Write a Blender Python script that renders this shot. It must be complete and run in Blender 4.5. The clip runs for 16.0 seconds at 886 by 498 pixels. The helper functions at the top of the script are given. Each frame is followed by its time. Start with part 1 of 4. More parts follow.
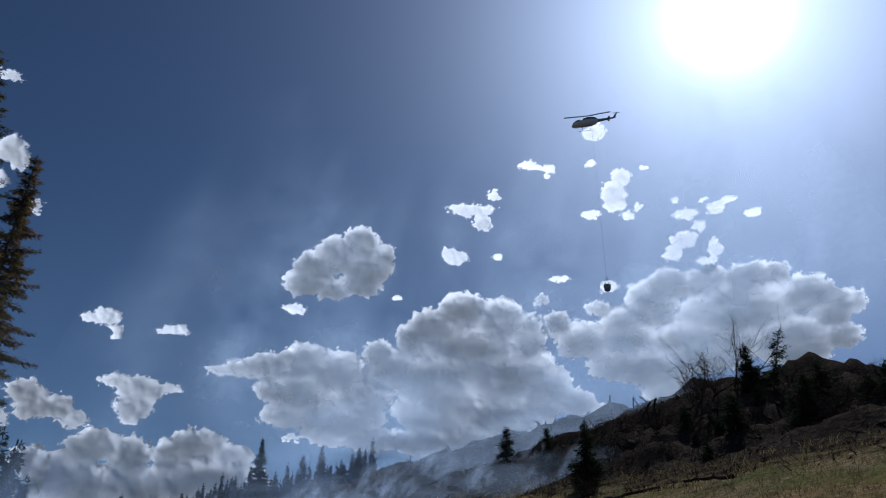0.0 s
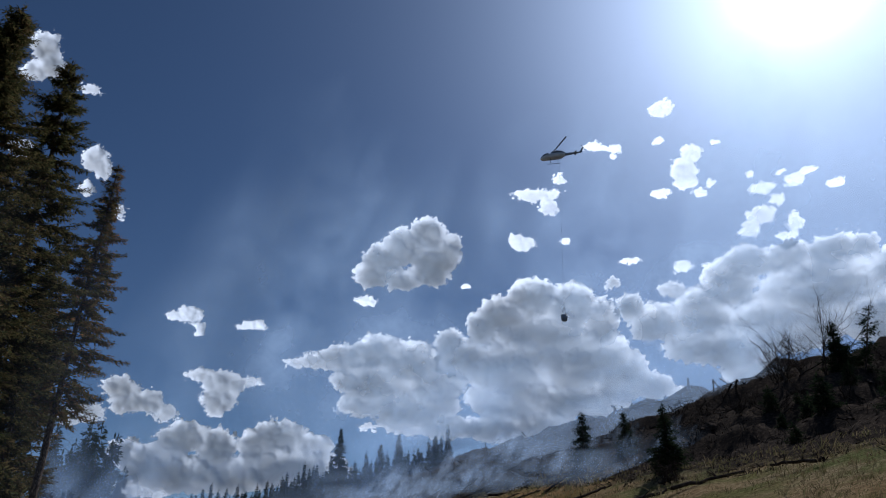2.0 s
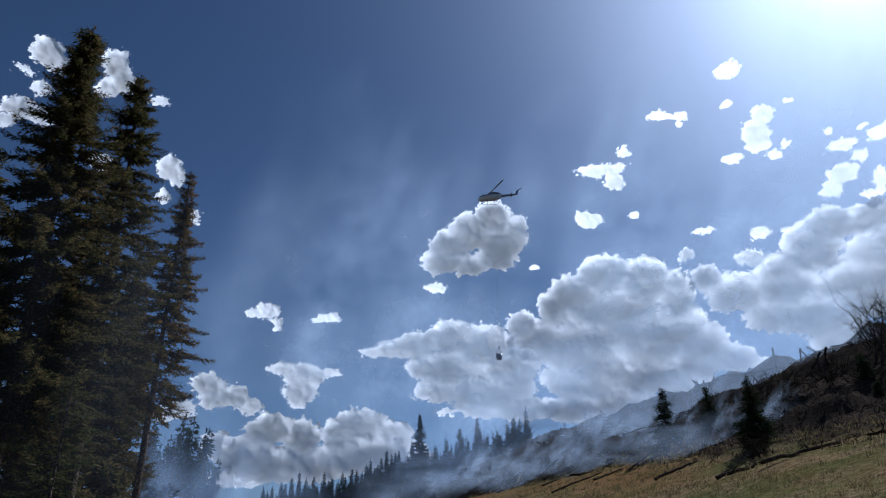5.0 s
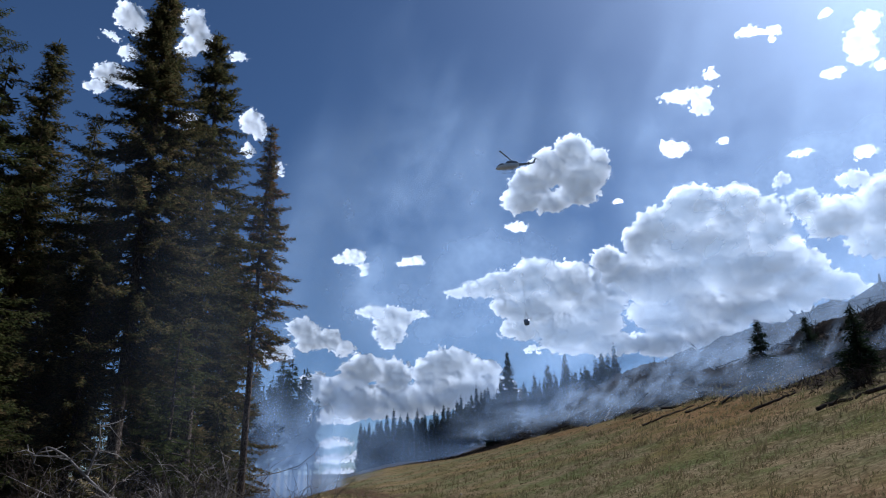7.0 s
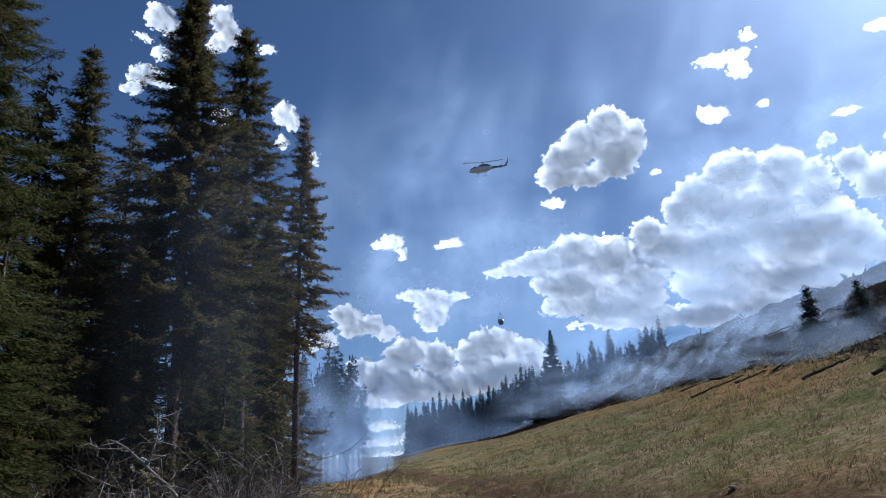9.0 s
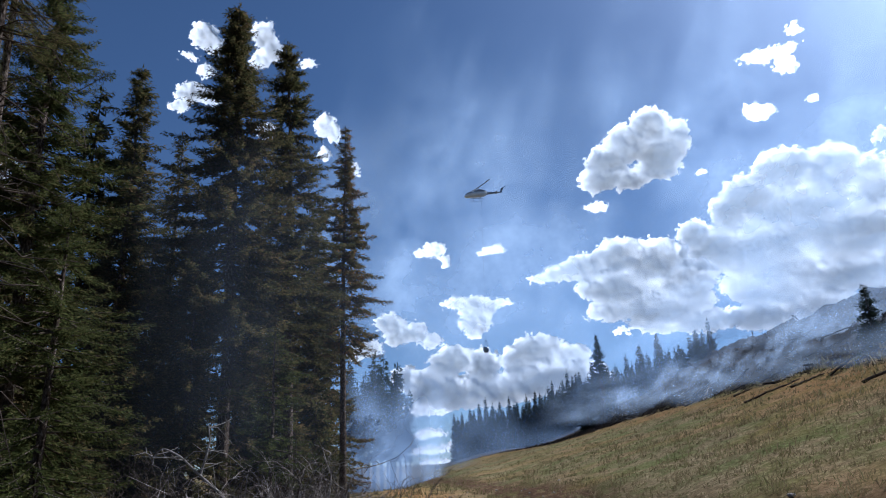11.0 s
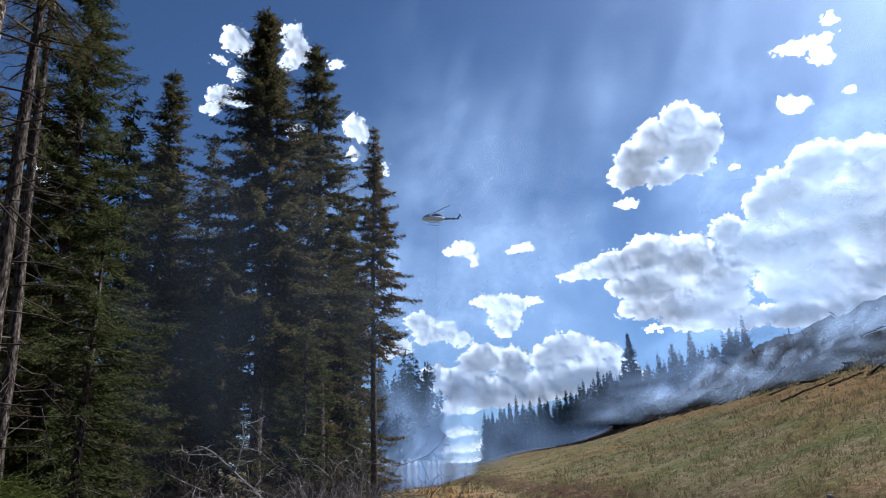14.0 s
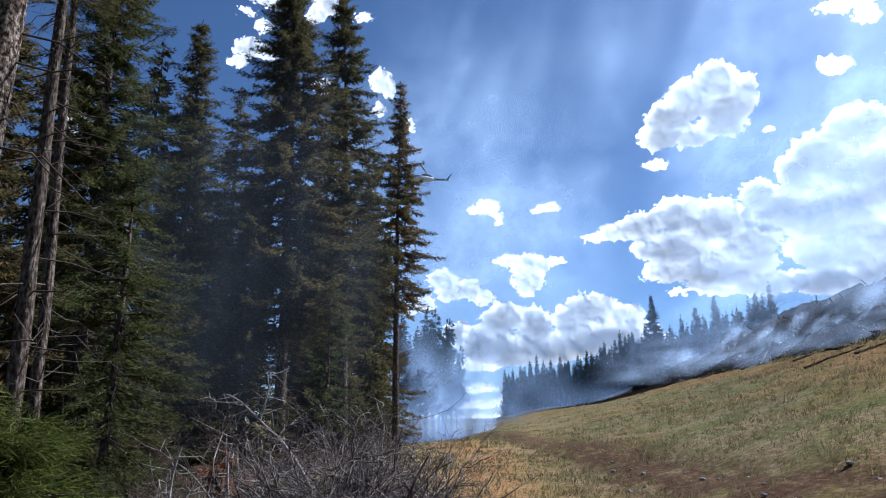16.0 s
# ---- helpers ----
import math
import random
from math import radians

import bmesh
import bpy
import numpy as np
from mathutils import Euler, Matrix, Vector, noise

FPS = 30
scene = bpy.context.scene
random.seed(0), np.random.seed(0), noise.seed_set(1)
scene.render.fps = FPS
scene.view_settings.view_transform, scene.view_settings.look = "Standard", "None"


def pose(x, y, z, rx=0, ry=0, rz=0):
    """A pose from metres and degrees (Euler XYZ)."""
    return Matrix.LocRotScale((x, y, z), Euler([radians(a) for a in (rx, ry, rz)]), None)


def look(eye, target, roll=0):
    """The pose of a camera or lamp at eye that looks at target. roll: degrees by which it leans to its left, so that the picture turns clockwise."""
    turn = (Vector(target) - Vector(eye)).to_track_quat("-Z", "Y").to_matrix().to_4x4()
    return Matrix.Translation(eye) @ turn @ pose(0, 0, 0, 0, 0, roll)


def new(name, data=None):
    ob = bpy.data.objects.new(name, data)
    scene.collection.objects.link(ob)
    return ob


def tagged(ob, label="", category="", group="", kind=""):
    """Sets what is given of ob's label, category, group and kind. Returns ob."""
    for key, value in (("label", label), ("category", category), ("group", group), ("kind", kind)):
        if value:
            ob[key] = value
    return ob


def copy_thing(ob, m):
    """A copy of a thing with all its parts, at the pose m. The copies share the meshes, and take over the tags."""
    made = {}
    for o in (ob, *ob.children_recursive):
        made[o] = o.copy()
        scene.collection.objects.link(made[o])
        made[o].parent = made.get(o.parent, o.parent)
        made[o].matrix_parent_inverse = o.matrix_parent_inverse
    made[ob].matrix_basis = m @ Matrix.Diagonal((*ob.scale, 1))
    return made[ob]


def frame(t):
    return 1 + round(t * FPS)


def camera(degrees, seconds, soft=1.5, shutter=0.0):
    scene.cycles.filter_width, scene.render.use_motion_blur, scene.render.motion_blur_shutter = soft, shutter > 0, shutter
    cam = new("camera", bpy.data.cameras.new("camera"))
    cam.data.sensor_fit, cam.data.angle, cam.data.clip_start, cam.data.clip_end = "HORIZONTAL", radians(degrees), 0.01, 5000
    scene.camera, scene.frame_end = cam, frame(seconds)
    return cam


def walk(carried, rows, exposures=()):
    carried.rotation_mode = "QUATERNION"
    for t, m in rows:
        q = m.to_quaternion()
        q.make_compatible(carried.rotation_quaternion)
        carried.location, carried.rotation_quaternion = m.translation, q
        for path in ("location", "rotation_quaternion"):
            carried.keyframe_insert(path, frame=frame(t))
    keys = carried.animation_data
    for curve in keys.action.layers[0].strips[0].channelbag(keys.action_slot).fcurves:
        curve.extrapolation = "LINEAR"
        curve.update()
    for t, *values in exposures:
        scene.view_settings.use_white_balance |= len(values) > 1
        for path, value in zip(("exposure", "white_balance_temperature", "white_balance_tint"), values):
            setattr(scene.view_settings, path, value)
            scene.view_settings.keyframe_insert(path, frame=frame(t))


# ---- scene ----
from mathutils import Matrix as Mat

# ---------------------------------------------------------------- camera
EYE = 1.6
cam = camera(66.519, 16.0, soft=1.1)
walk(cam, [
    (0, pose(0, 0, EYE, 116.406, -0.528, -24.646)),
    (0.5, pose(0, 0, EYE, 115.795, -0.878, -22.752)),
    (1, pose(0, 0, EYE, 115.200, -0.889, -21.156)),
    (1.5, pose(0, 0, EYE, 115.009, -1.089, -19.839)),
    (2, pose(0, 0, EYE, 115.332, -0.722, -18.456)),
    (2.5, pose(0, 0, EYE, 115.355, -0.170, -16.896)),
    (3, pose(0, 0, EYE, 115.302, -0.500, -15.501)),
    (3.5, pose(0, 0, EYE, 114.833, -0.805, -14.322)),
    (6, pose(0, 0, EYE, 112.500, 1.810, -8.791)),
    (6.5, pose(0, 0, EYE, 110.118, 1.257, -6.073)),
    (7, pose(0, 0, EYE, 109.011, 0.397, -4.421)),
    (7.5, pose(0, 0, EYE, 108.285, 0.864, -3.004)),
    (8, pose(0, 0, EYE, 107.826, 0.677, -2.151)),
    (8.5, pose(0, 0, EYE, 107.585, 1.356, -1.681)),
    (9, pose(0, 0, EYE, 107.543, 2.200, -0.468)),
    (9.5, pose(0, 0, EYE, 107.816, 2.276, 0.731)),
    (12, pose(0, 0, EYE, 108.625, 2.034, 4.221)),
    (12.5, pose(0, 0, EYE, 108.849, 1.572, 4.468)),
    (13, pose(0, 0, EYE, 108.843, 1.325, 4.617)),
    (13.5, pose(0, 0, EYE, 108.543, 1.830, 4.777)),
    (14, pose(0, 0, EYE, 108.262, 2.002, 5.829)),
    (14.5, pose(0, 0, EYE, 107.397, 1.285, 6.699)),
    (15, pose(0, 0, EYE, 106.438, 1.840, 7.466)),
    (15.5, pose(0, 0, EYE, 105.696, 1.090, 7.980)),
    (16, pose(0, 0, EYE, 104.722, 0.209, 7.439)),
], exposures=[(0, -0.38, 5400, 10), (1.5, -0.26, 5400, 10), (3.5, -0.08, 5400, 10), (6, 0.02, 5250, 10), (7, 0.32, 5250, 10), (9, 0.55, 5250, 10), (12, 0.75, 5250, 10), (14.5, 0.88, 5250, 10), (16, 1.08, 5200, 10)])

# ---------------------------------------------------------------- world and sun
SUN_AZ, SUN_EL = 53.8, 42.0
world = bpy.data.worlds.new("sky")
scene.world = world
world.use_nodes = True
wn, wl = world.node_tree.nodes, world.node_tree.links
sky = wn.new("ShaderNodeTexSky")
sky.sky_type = "NISHITA"
sky.sun_disc = False
sky.sun_elevation = radians(SUN_EL)
sky.sun_rotation = radians(SUN_AZ)
sky.altitude = 2400
sky.air_density = 1.0
sky.dust_density = 0.5
sky.ozone_density = 2.5
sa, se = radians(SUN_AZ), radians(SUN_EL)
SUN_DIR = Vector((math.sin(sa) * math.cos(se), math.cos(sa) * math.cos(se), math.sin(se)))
bg = wn["Background"]
bg.inputs["Strength"].default_value = 0.046
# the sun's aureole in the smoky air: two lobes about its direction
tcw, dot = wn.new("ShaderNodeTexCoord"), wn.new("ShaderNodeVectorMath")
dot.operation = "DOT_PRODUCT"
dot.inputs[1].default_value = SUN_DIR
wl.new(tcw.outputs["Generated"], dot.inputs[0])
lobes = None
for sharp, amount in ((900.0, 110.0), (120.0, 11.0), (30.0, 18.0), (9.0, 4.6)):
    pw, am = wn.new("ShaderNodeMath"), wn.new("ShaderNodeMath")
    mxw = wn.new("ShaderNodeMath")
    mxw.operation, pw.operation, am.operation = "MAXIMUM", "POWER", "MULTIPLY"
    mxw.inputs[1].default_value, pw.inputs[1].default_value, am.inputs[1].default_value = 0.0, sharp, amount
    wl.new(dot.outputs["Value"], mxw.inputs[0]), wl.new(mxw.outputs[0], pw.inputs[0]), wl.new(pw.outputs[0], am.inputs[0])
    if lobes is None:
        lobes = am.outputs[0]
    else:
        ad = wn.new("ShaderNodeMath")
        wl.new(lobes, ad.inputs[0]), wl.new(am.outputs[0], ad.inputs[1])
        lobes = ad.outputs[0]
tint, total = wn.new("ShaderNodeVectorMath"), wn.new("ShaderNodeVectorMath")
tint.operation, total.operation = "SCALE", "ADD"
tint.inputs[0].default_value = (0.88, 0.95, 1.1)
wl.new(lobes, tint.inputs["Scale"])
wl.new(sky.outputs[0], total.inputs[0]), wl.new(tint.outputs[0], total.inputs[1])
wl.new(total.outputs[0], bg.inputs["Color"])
sun = new("sun", bpy.data.lights.new("sun", "SUN"))
sun.data.energy = 5.0
sun.data.angle = radians(0.5)
sun.data.color = (1.0, 0.96, 0.91)
sun.matrix_world = look((0, 0, 60), Vector((0, 0, 60)) - SUN_DIR)


# ---------------------------------------------------------------- materials
def material(name):
    m = bpy.data.materials.new(name)
    m.use_nodes = True
    nt = m.node_tree
    return m, nt, nt.nodes, nt.links


def ramp(nodes, links, source, stops):
    r = nodes.new("ShaderNodeValToRGB")
    e = r.color_ramp.elements
    while len(e) < len(stops):
        e.new(0.5)
    for el, (p, c) in zip(e, stops):
        el.position, el.color = p, (*c, 1)
    links.new(source, r.inputs[0])
    return r.outputs[0]


def noise_tex(nodes, links, scale, detail=4, rough=0.6, coords="Object", stretch=None):
    tc = nodes.new("ShaderNodeTexCoord")
    n = nodes.new("ShaderNodeTexNoise")
    n.inputs["Scale"].default_value, n.inputs["Detail"].default_value, n.inputs["Roughness"].default_value = scale, detail, rough
    if stretch:
        mp = nodes.new("ShaderNodeMapping")
        mp.inputs["Scale"].default_value = stretch
        links.new(tc.outputs[coords], mp.inputs[0])
        links.new(mp.outputs[0], n.inputs["Vector"])
    else:
        links.new(tc.outputs[coords], n.inputs["Vector"])
    return n.outputs["Fac"]


def calc(nodes, links, op, a, b, clamp=False):
    m = nodes.new("ShaderNodeMath")
    m.operation, m.use_clamp = op, clamp
    for k, v in enumerate((a, b)):
        if isinstance(v, (int, float)):
            m.inputs[k].default_value = v
        else:
            links.new(v, m.inputs[k])
    return m.outputs[0]


def blend(nodes, links, fac, a, b, kind="MIX"):
    m = nodes.new("ShaderNodeMix")
    m.data_type, m.blend_type = "RGBA", kind
    for k, v in ((0, fac), (6, a), (7, b)):
        if isinstance(v, (int, float)):
            m.inputs[k].default_value = v
        elif isinstance(v, tuple):
            m.inputs[k].default_value = (*v, 1)
        else:
            links.new(v, m.inputs[k])
    return m.outputs[2]


def bump(nodes, links, height, strength, distance, bsdf):
    b = nodes.new("ShaderNodeBump")
    b.inputs["Strength"].default_value, b.inputs["Distance"].default_value = strength, distance
    links.new(height, b.inputs["Height"])
    links.new(b.outputs[0], bsdf.inputs["Normal"])


def surface(name, stops, scale, rough=0.9, detail=5, bumpy=0.3, depth=0.02, stretch=None, metal=0.0, coarse=None):
    """A rough surface: a ramp over fine noise, with a coarse one multiplied on it."""
    m, nt, n, l = material(name)
    p = n["Principled BSDF"]
    f = noise_tex(n, l, scale, detail, 0.65, stretch=stretch)
    c = ramp(n, l, f, stops)
    if coarse:
        g = noise_tex(n, l, coarse, 3)
        c = blend(n, l, 1.0, c, ramp(n, l, g, [(0.3, (0.6, 0.6, 0.6)), (0.7, (1.25, 1.2, 1.15))]), "MULTIPLY")
    l.new(c, p.inputs["Base Color"])
    p.inputs["Roughness"].default_value, p.inputs["Metallic"].default_value = rough, metal
    if rough > 0.8:
        p.inputs["Specular IOR Level"].default_value = 0.0
    if bumpy:
        bump(n, l, f, bumpy, depth, p)
    return m


BARK = surface("bark", [(0.36, (0.018, 0.013, 0.01)), (0.48, (0.06, 0.045, 0.035)), (0.58, (0.12, 0.095, 0.075)), (0.72, (0.24, 0.2, 0.165))], 11, stretch=(2, 2, 0.7), bumpy=1.0, depth=0.05, coarse=0.8)
DEADWOOD = surface("weathered_wood", [(0.3, (0.09, 0.075, 0.06)), (0.55, (0.22, 0.19, 0.165)), (0.75, (0.36, 0.33, 0.3))], 9, stretch=(2, 2, 0.6), bumpy=0.5)
DARKTWIG = surface("dark_twig", [(0.3, (0.03, 0.023, 0.018)), (0.6, (0.09, 0.07, 0.055)), (0.8, (0.19, 0.16, 0.14))], 6, bumpy=0.3, coarse=0.8)
BUSHWOOD = surface("grey_bush_wood", [(0.3, (0.028, 0.02, 0.017)), (0.5, (0.12, 0.1, 0.088)), (0.68, (0.36, 0.32, 0.29))], 5, bumpy=0.3, coarse=0.9)
CHAR = surface("charred_wood", [(0.3, (0.02, 0.017, 0.015)), (0.55, (0.06, 0.048, 0.04)), (0.75, (0.16, 0.13, 0.105))], 6, bumpy=0.8, coarse=1.1)
ASHROCK = surface("sooty_earth", [(0.3, (0.025, 0.02, 0.017)), (0.55, (0.07, 0.054, 0.042)), (0.8, (0.15, 0.12, 0.09))], 3, bumpy=0.9, depth=0.05)
STONE = surface("pale_stone", [(0.3, (0.12, 0.1, 0.085)), (0.7, (0.33, 0.3, 0.27))], 8, bumpy=0.4)


def needles(name, stops, through_light=0.45):
    m, nt, n, l = material(name)
    n.remove(n["Principled BSDF"])
    g = n.new("ShaderNodeNewGeometry")
    oi = n.new("ShaderNodeObjectInfo")
    f = noise_tex(n, l, 0.55, 3)
    v = calc(n, l, "ADD", calc(n, l, "MULTIPLY", g.outputs["Random Per Island"], 0.55), calc(n, l, "MULTIPLY", f, 0.5))
    v = calc(n, l, "ADD", v, calc(n, l, "MULTIPLY", calc(n, l, "SUBTRACT", oi.outputs["Random"], 0.5), 0.16))
    c = ramp(n, l, v, stops)
    d, t, mx = n.new("ShaderNodeBsdfDiffuse"), n.new("ShaderNodeBsdfTranslucent"), n.new("ShaderNodeMixShader")
    mx.inputs[0].default_value = through_light
    l.new(c, d.inputs[0]), l.new(c, t.inputs[0])
    l.new(d.outputs[0], mx.inputs[1]), l.new(t.outputs[0], mx.inputs[2])
    l.new(mx.outputs[0], n["Material Output"].inputs[0])
    return m


PINE = needles("pine_needles", [(0.2, (0.024, 0.028, 0.012)), (0.42, (0.055, 0.055, 0.020)), (0.58, (0.101, 0.081, 0.030)), (0.74, (0.122, 0.086, 0.037)), (0.9, (0.155, 0.088, 0.042))])
SPRUCE = needles("spruce_needles", [(0.2, (0.018, 0.024, 0.009)), (0.5, (0.050, 0.056, 0.017)), (0.72, (0.080, 0.080, 0.027)), (0.92, (0.106, 0.080, 0.033))])
SINGED = needles("singed_needles", [(0.2, (0.031, 0.031, 0.013)), (0.5, (0.078, 0.073, 0.026)), (0.7, (0.135, 0.083, 0.031)), (0.9, (0.198, 0.088, 0.036))])
DARKSPRUCE = needles("dark_spruce_needles", [(0.2, (0.01, 0.016, 0.01)), (0.6, (0.03, 0.042, 0.02)), (0.9, (0.05, 0.055, 0.028))], 0.2)
SAPLING = needles("young_pine_needles", [(0.2, (0.028, 0.034, 0.008)), (0.55, (0.07, 0.08, 0.018)), (0.9, (0.15, 0.15, 0.04))], 0.4)
DRYGRASS = needles("dry_grass", [(0.2, (0.075, 0.056, 0.028)), (0.4, (0.18, 0.132, 0.07)), (0.58, (0.14, 0.117, 0.052)), (0.7, (0.1, 0.094, 0.034)), (0.88, (0.3, 0.235, 0.14))], 0.4)


def ground_material():
    """Dry grass, worn track, burnt slope and forest litter, by the masks that the ground carries."""
    m, nt, n, l = material("hillside")
    p = n["Principled BSDF"]

    def mask(name):
        a = n.new("ShaderNodeAttribute")
        a.attribute_name = name
        return a.outputs["Fac"]

    fine = noise_tex(n, l, 7.0, 6, 0.7)
    mid = noise_tex(n, l, 0.55, 5, 0.62)
    wide = noise_tex(n, l, 0.11, 4, 0.55)
    streak = noise_tex(n, l, 1.6, 5, 0.7, stretch=(1.0, 0.35, 1.0))
    straw = ramp(n, l, fine, [(0.28, (0.07, 0.05, 0.026)), (0.48, (0.165, 0.122, 0.064)), (0.72, (0.31, 0.24, 0.14))])
    green = ramp(n, l, fine, [(0.28, (0.048, 0.049, 0.018)), (0.5, (0.108, 0.108, 0.04)), (0.75, (0.2, 0.19, 0.08))])
    rust = ramp(n, l, fine, [(0.28, (0.11, 0.05, 0.02)), (0.5, (0.23, 0.115, 0.045)), (0.75, (0.36, 0.21, 0.1))])
    g = blend(n, l, ramp(n, l, mid, [(0.44, (0, 0, 0)), (0.58, (1, 1, 1))]), straw, green)
    g = blend(n, l, calc(n, l, "MULTIPLY", ramp(n, l, wide, [(0.46, (0, 0, 0)), (0.6, (1, 1, 1))]), 0.35), g, rust)
    rb = calc(n, l, "MULTIPLY", mask("rust"), ramp(n, l, streak, [(0.3, (0.2, 0.2, 0.2)), (0.55, (1, 1, 1))]))
    g = blend(n, l, rb, g, rust)
    dirt = ramp(n, l, fine, [(0.3, (0.03, 0.017, 0.01)), (0.55, (0.085, 0.05, 0.03)), (0.8, (0.2, 0.135, 0.09))])
    tr = calc(n, l, "MULTIPLY", mask("track"), ramp(n, l, streak, [(0.3, (0, 0, 0)), (0.5, (1, 1, 1))]))
    g = blend(n, l, tr, g, dirt)
    soot = ramp(n, l, fine, [(0.3, (0.014, 0.012, 0.011)), (0.52, (0.038, 0.03, 0.024)), (0.62, (0.075, 0.055, 0.038)), (0.82, (0.14, 0.1, 0.068))])
    bm_ = calc(n, l, "ADD", mask("burn"), calc(n, l, "MULTIPLY", calc(n, l, "SUBTRACT", streak, 0.5), 1.3), True)
    bk = ramp(n, l, bm_, [(0.38, (0, 0, 0)), (0.62, (1, 1, 1))])
    g = blend(n, l, bk, g, soot)
    litter = ramp(n, l, fine, [(0.3, (0.02, 0.013, 0.009)), (0.55, (0.055, 0.037, 0.024)), (0.8, (0.12, 0.083, 0.055))])
    g = blend(n, l, mask("litter"), g, litter)
    l.new(g, p.inputs["Base Color"])
    p.inputs["Roughness"].default_value = 0.95
    p.inputs["Specular IOR Level"].default_value = 0.0
    bump(n, l, fine, 0.8, 0.06, p)
    return m


GROUND = ground_material()


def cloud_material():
    """Droplets: thin parts pass sun, thick ones and painted base shade turn it back."""
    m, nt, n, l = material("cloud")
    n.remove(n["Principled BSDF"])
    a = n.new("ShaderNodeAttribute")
    a.attribute_name = "thickness_or_shade"
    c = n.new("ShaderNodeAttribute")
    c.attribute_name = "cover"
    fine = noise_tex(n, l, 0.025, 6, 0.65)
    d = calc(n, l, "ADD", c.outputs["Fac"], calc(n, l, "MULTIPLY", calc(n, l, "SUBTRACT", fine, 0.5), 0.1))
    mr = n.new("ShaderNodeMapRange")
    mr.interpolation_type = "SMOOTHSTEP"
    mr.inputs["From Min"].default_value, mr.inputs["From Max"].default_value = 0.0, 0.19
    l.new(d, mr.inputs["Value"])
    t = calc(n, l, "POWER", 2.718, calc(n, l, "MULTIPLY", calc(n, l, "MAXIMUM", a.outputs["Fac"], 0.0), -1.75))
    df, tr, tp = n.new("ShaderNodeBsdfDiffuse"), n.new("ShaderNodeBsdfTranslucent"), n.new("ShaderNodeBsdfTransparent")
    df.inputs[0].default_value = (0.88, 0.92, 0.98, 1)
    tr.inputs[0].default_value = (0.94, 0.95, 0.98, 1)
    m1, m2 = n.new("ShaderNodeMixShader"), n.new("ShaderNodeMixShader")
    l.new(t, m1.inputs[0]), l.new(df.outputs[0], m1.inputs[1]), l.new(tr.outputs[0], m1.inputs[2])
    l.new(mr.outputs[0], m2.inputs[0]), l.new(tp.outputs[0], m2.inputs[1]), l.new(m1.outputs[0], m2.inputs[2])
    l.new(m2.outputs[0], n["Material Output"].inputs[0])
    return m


CLOUD = cloud_material()


def smoke_material(name, colour, scale, lo, hi, most, stretch=None):
    """Thin smoke: mostly clear, the rest scatters light both ways."""
    m, nt, n, l = material(name)
    n.remove(n["Principled BSDF"])
    a = n.new("ShaderNodeAttribute")
    a.attribute_name = "thickness_or_shade"
    f = noise_tex(n, l, scale, 5, 0.6, stretch=stretch)
    w = ramp(n, l, f, [(lo, (0, 0, 0)), (hi, (1, 1, 1))])
    al = calc(n, l, "MULTIPLY", calc(n, l, "MULTIPLY", a.outputs["Fac"], w), most, True)
    df, tr, tp = n.new("ShaderNodeBsdfDiffuse"), n.new("ShaderNodeBsdfTranslucent"), n.new("ShaderNodeBsdfTransparent")
    df.inputs[0].default_value = tr.inputs[0].default_value = (*colour, 1)
    m1, m2 = n.new("ShaderNodeMixShader"), n.new("ShaderNodeMixShader")
    m1.inputs[0].default_value = 0.75
    l.new(df.outputs[0], m1.inputs[1]), l.new(tr.outputs[0], m1.inputs[2])
    l.new(al, m2.inputs[0]), l.new(tp.outputs[0], m2.inputs[1]), l.new(m1.outputs[0], m2.inputs[2])
    l.new(m2.outputs[0], n["Material Output"].inputs[0])
    return m


SMOKE = smoke_material("grey_smoke", (0.58, 0.71, 0.92), 0.4, 0.42, 0.72, 0.62, (1.1, 1.1, 0.7))
HAZE = smoke_material("smoke_haze", (0.58, 0.72, 0.92), 0.05, 0.25, 0.75, 0.34)
HAZE2 = smoke_material("clearing_haze", (0.4, 0.54, 0.8), 0.04, 0.0, 0.7, 0.26)
EDGEHAZE = smoke_material("burnt_edge_haze", (0.6, 0.74, 0.96), 0.15, 0.25, 0.75, 0.26)
PINEHAZE = smoke_material("pine_smoke", (0.45, 0.6, 0.86), 0.06, 0.0, 0.6, 0.48)
HILLHAZE = smoke_material("hill_haze", (0.56, 0.7, 0.92), 0.07, 0.1, 0.65, 0.4)
THIN = smoke_material("thin_smoke", (0.6, 0.7, 0.86), 0.12, 0.3, 0.8, 0.025)
VEIL = smoke_material("high_smoke", (0.64, 0.79, 1.0), 0.02, 0.28, 0.72, 0.58)


# ---------------------------------------------------------------- helpers of this scene
def at(az, r, z=0.0):
    a = radians(az)
    return Vector((r * math.sin(a), r * math.cos(a), z))


def smooth(a, b, v):
    t = np.clip((np.asarray(v, float) - a) / (b - a), 0, 1)
    return t * t * (3 - 2 * t)


TABLE = np.random.RandomState(5).rand(256, 256)


def value_noise(u, v):
    iu, iv = np.floor(u).astype(int), np.floor(v).astype(int)
    fu, fv = u - iu, v - iv
    fu, fv = fu * fu * (3 - 2 * fu), fv * fv * (3 - 2 * fv)
    a, b = TABLE[iu % 256, iv % 256], TABLE[(iu + 1) % 256, iv % 256]
    c, d = TABLE[iu % 256, (iv + 1) % 256], TABLE[(iu + 1) % 256, (iv + 1) % 256]
    return (a * (1 - fu) + b * fu) * (1 - fv) + (c * (1 - fu) + d * fu) * fv


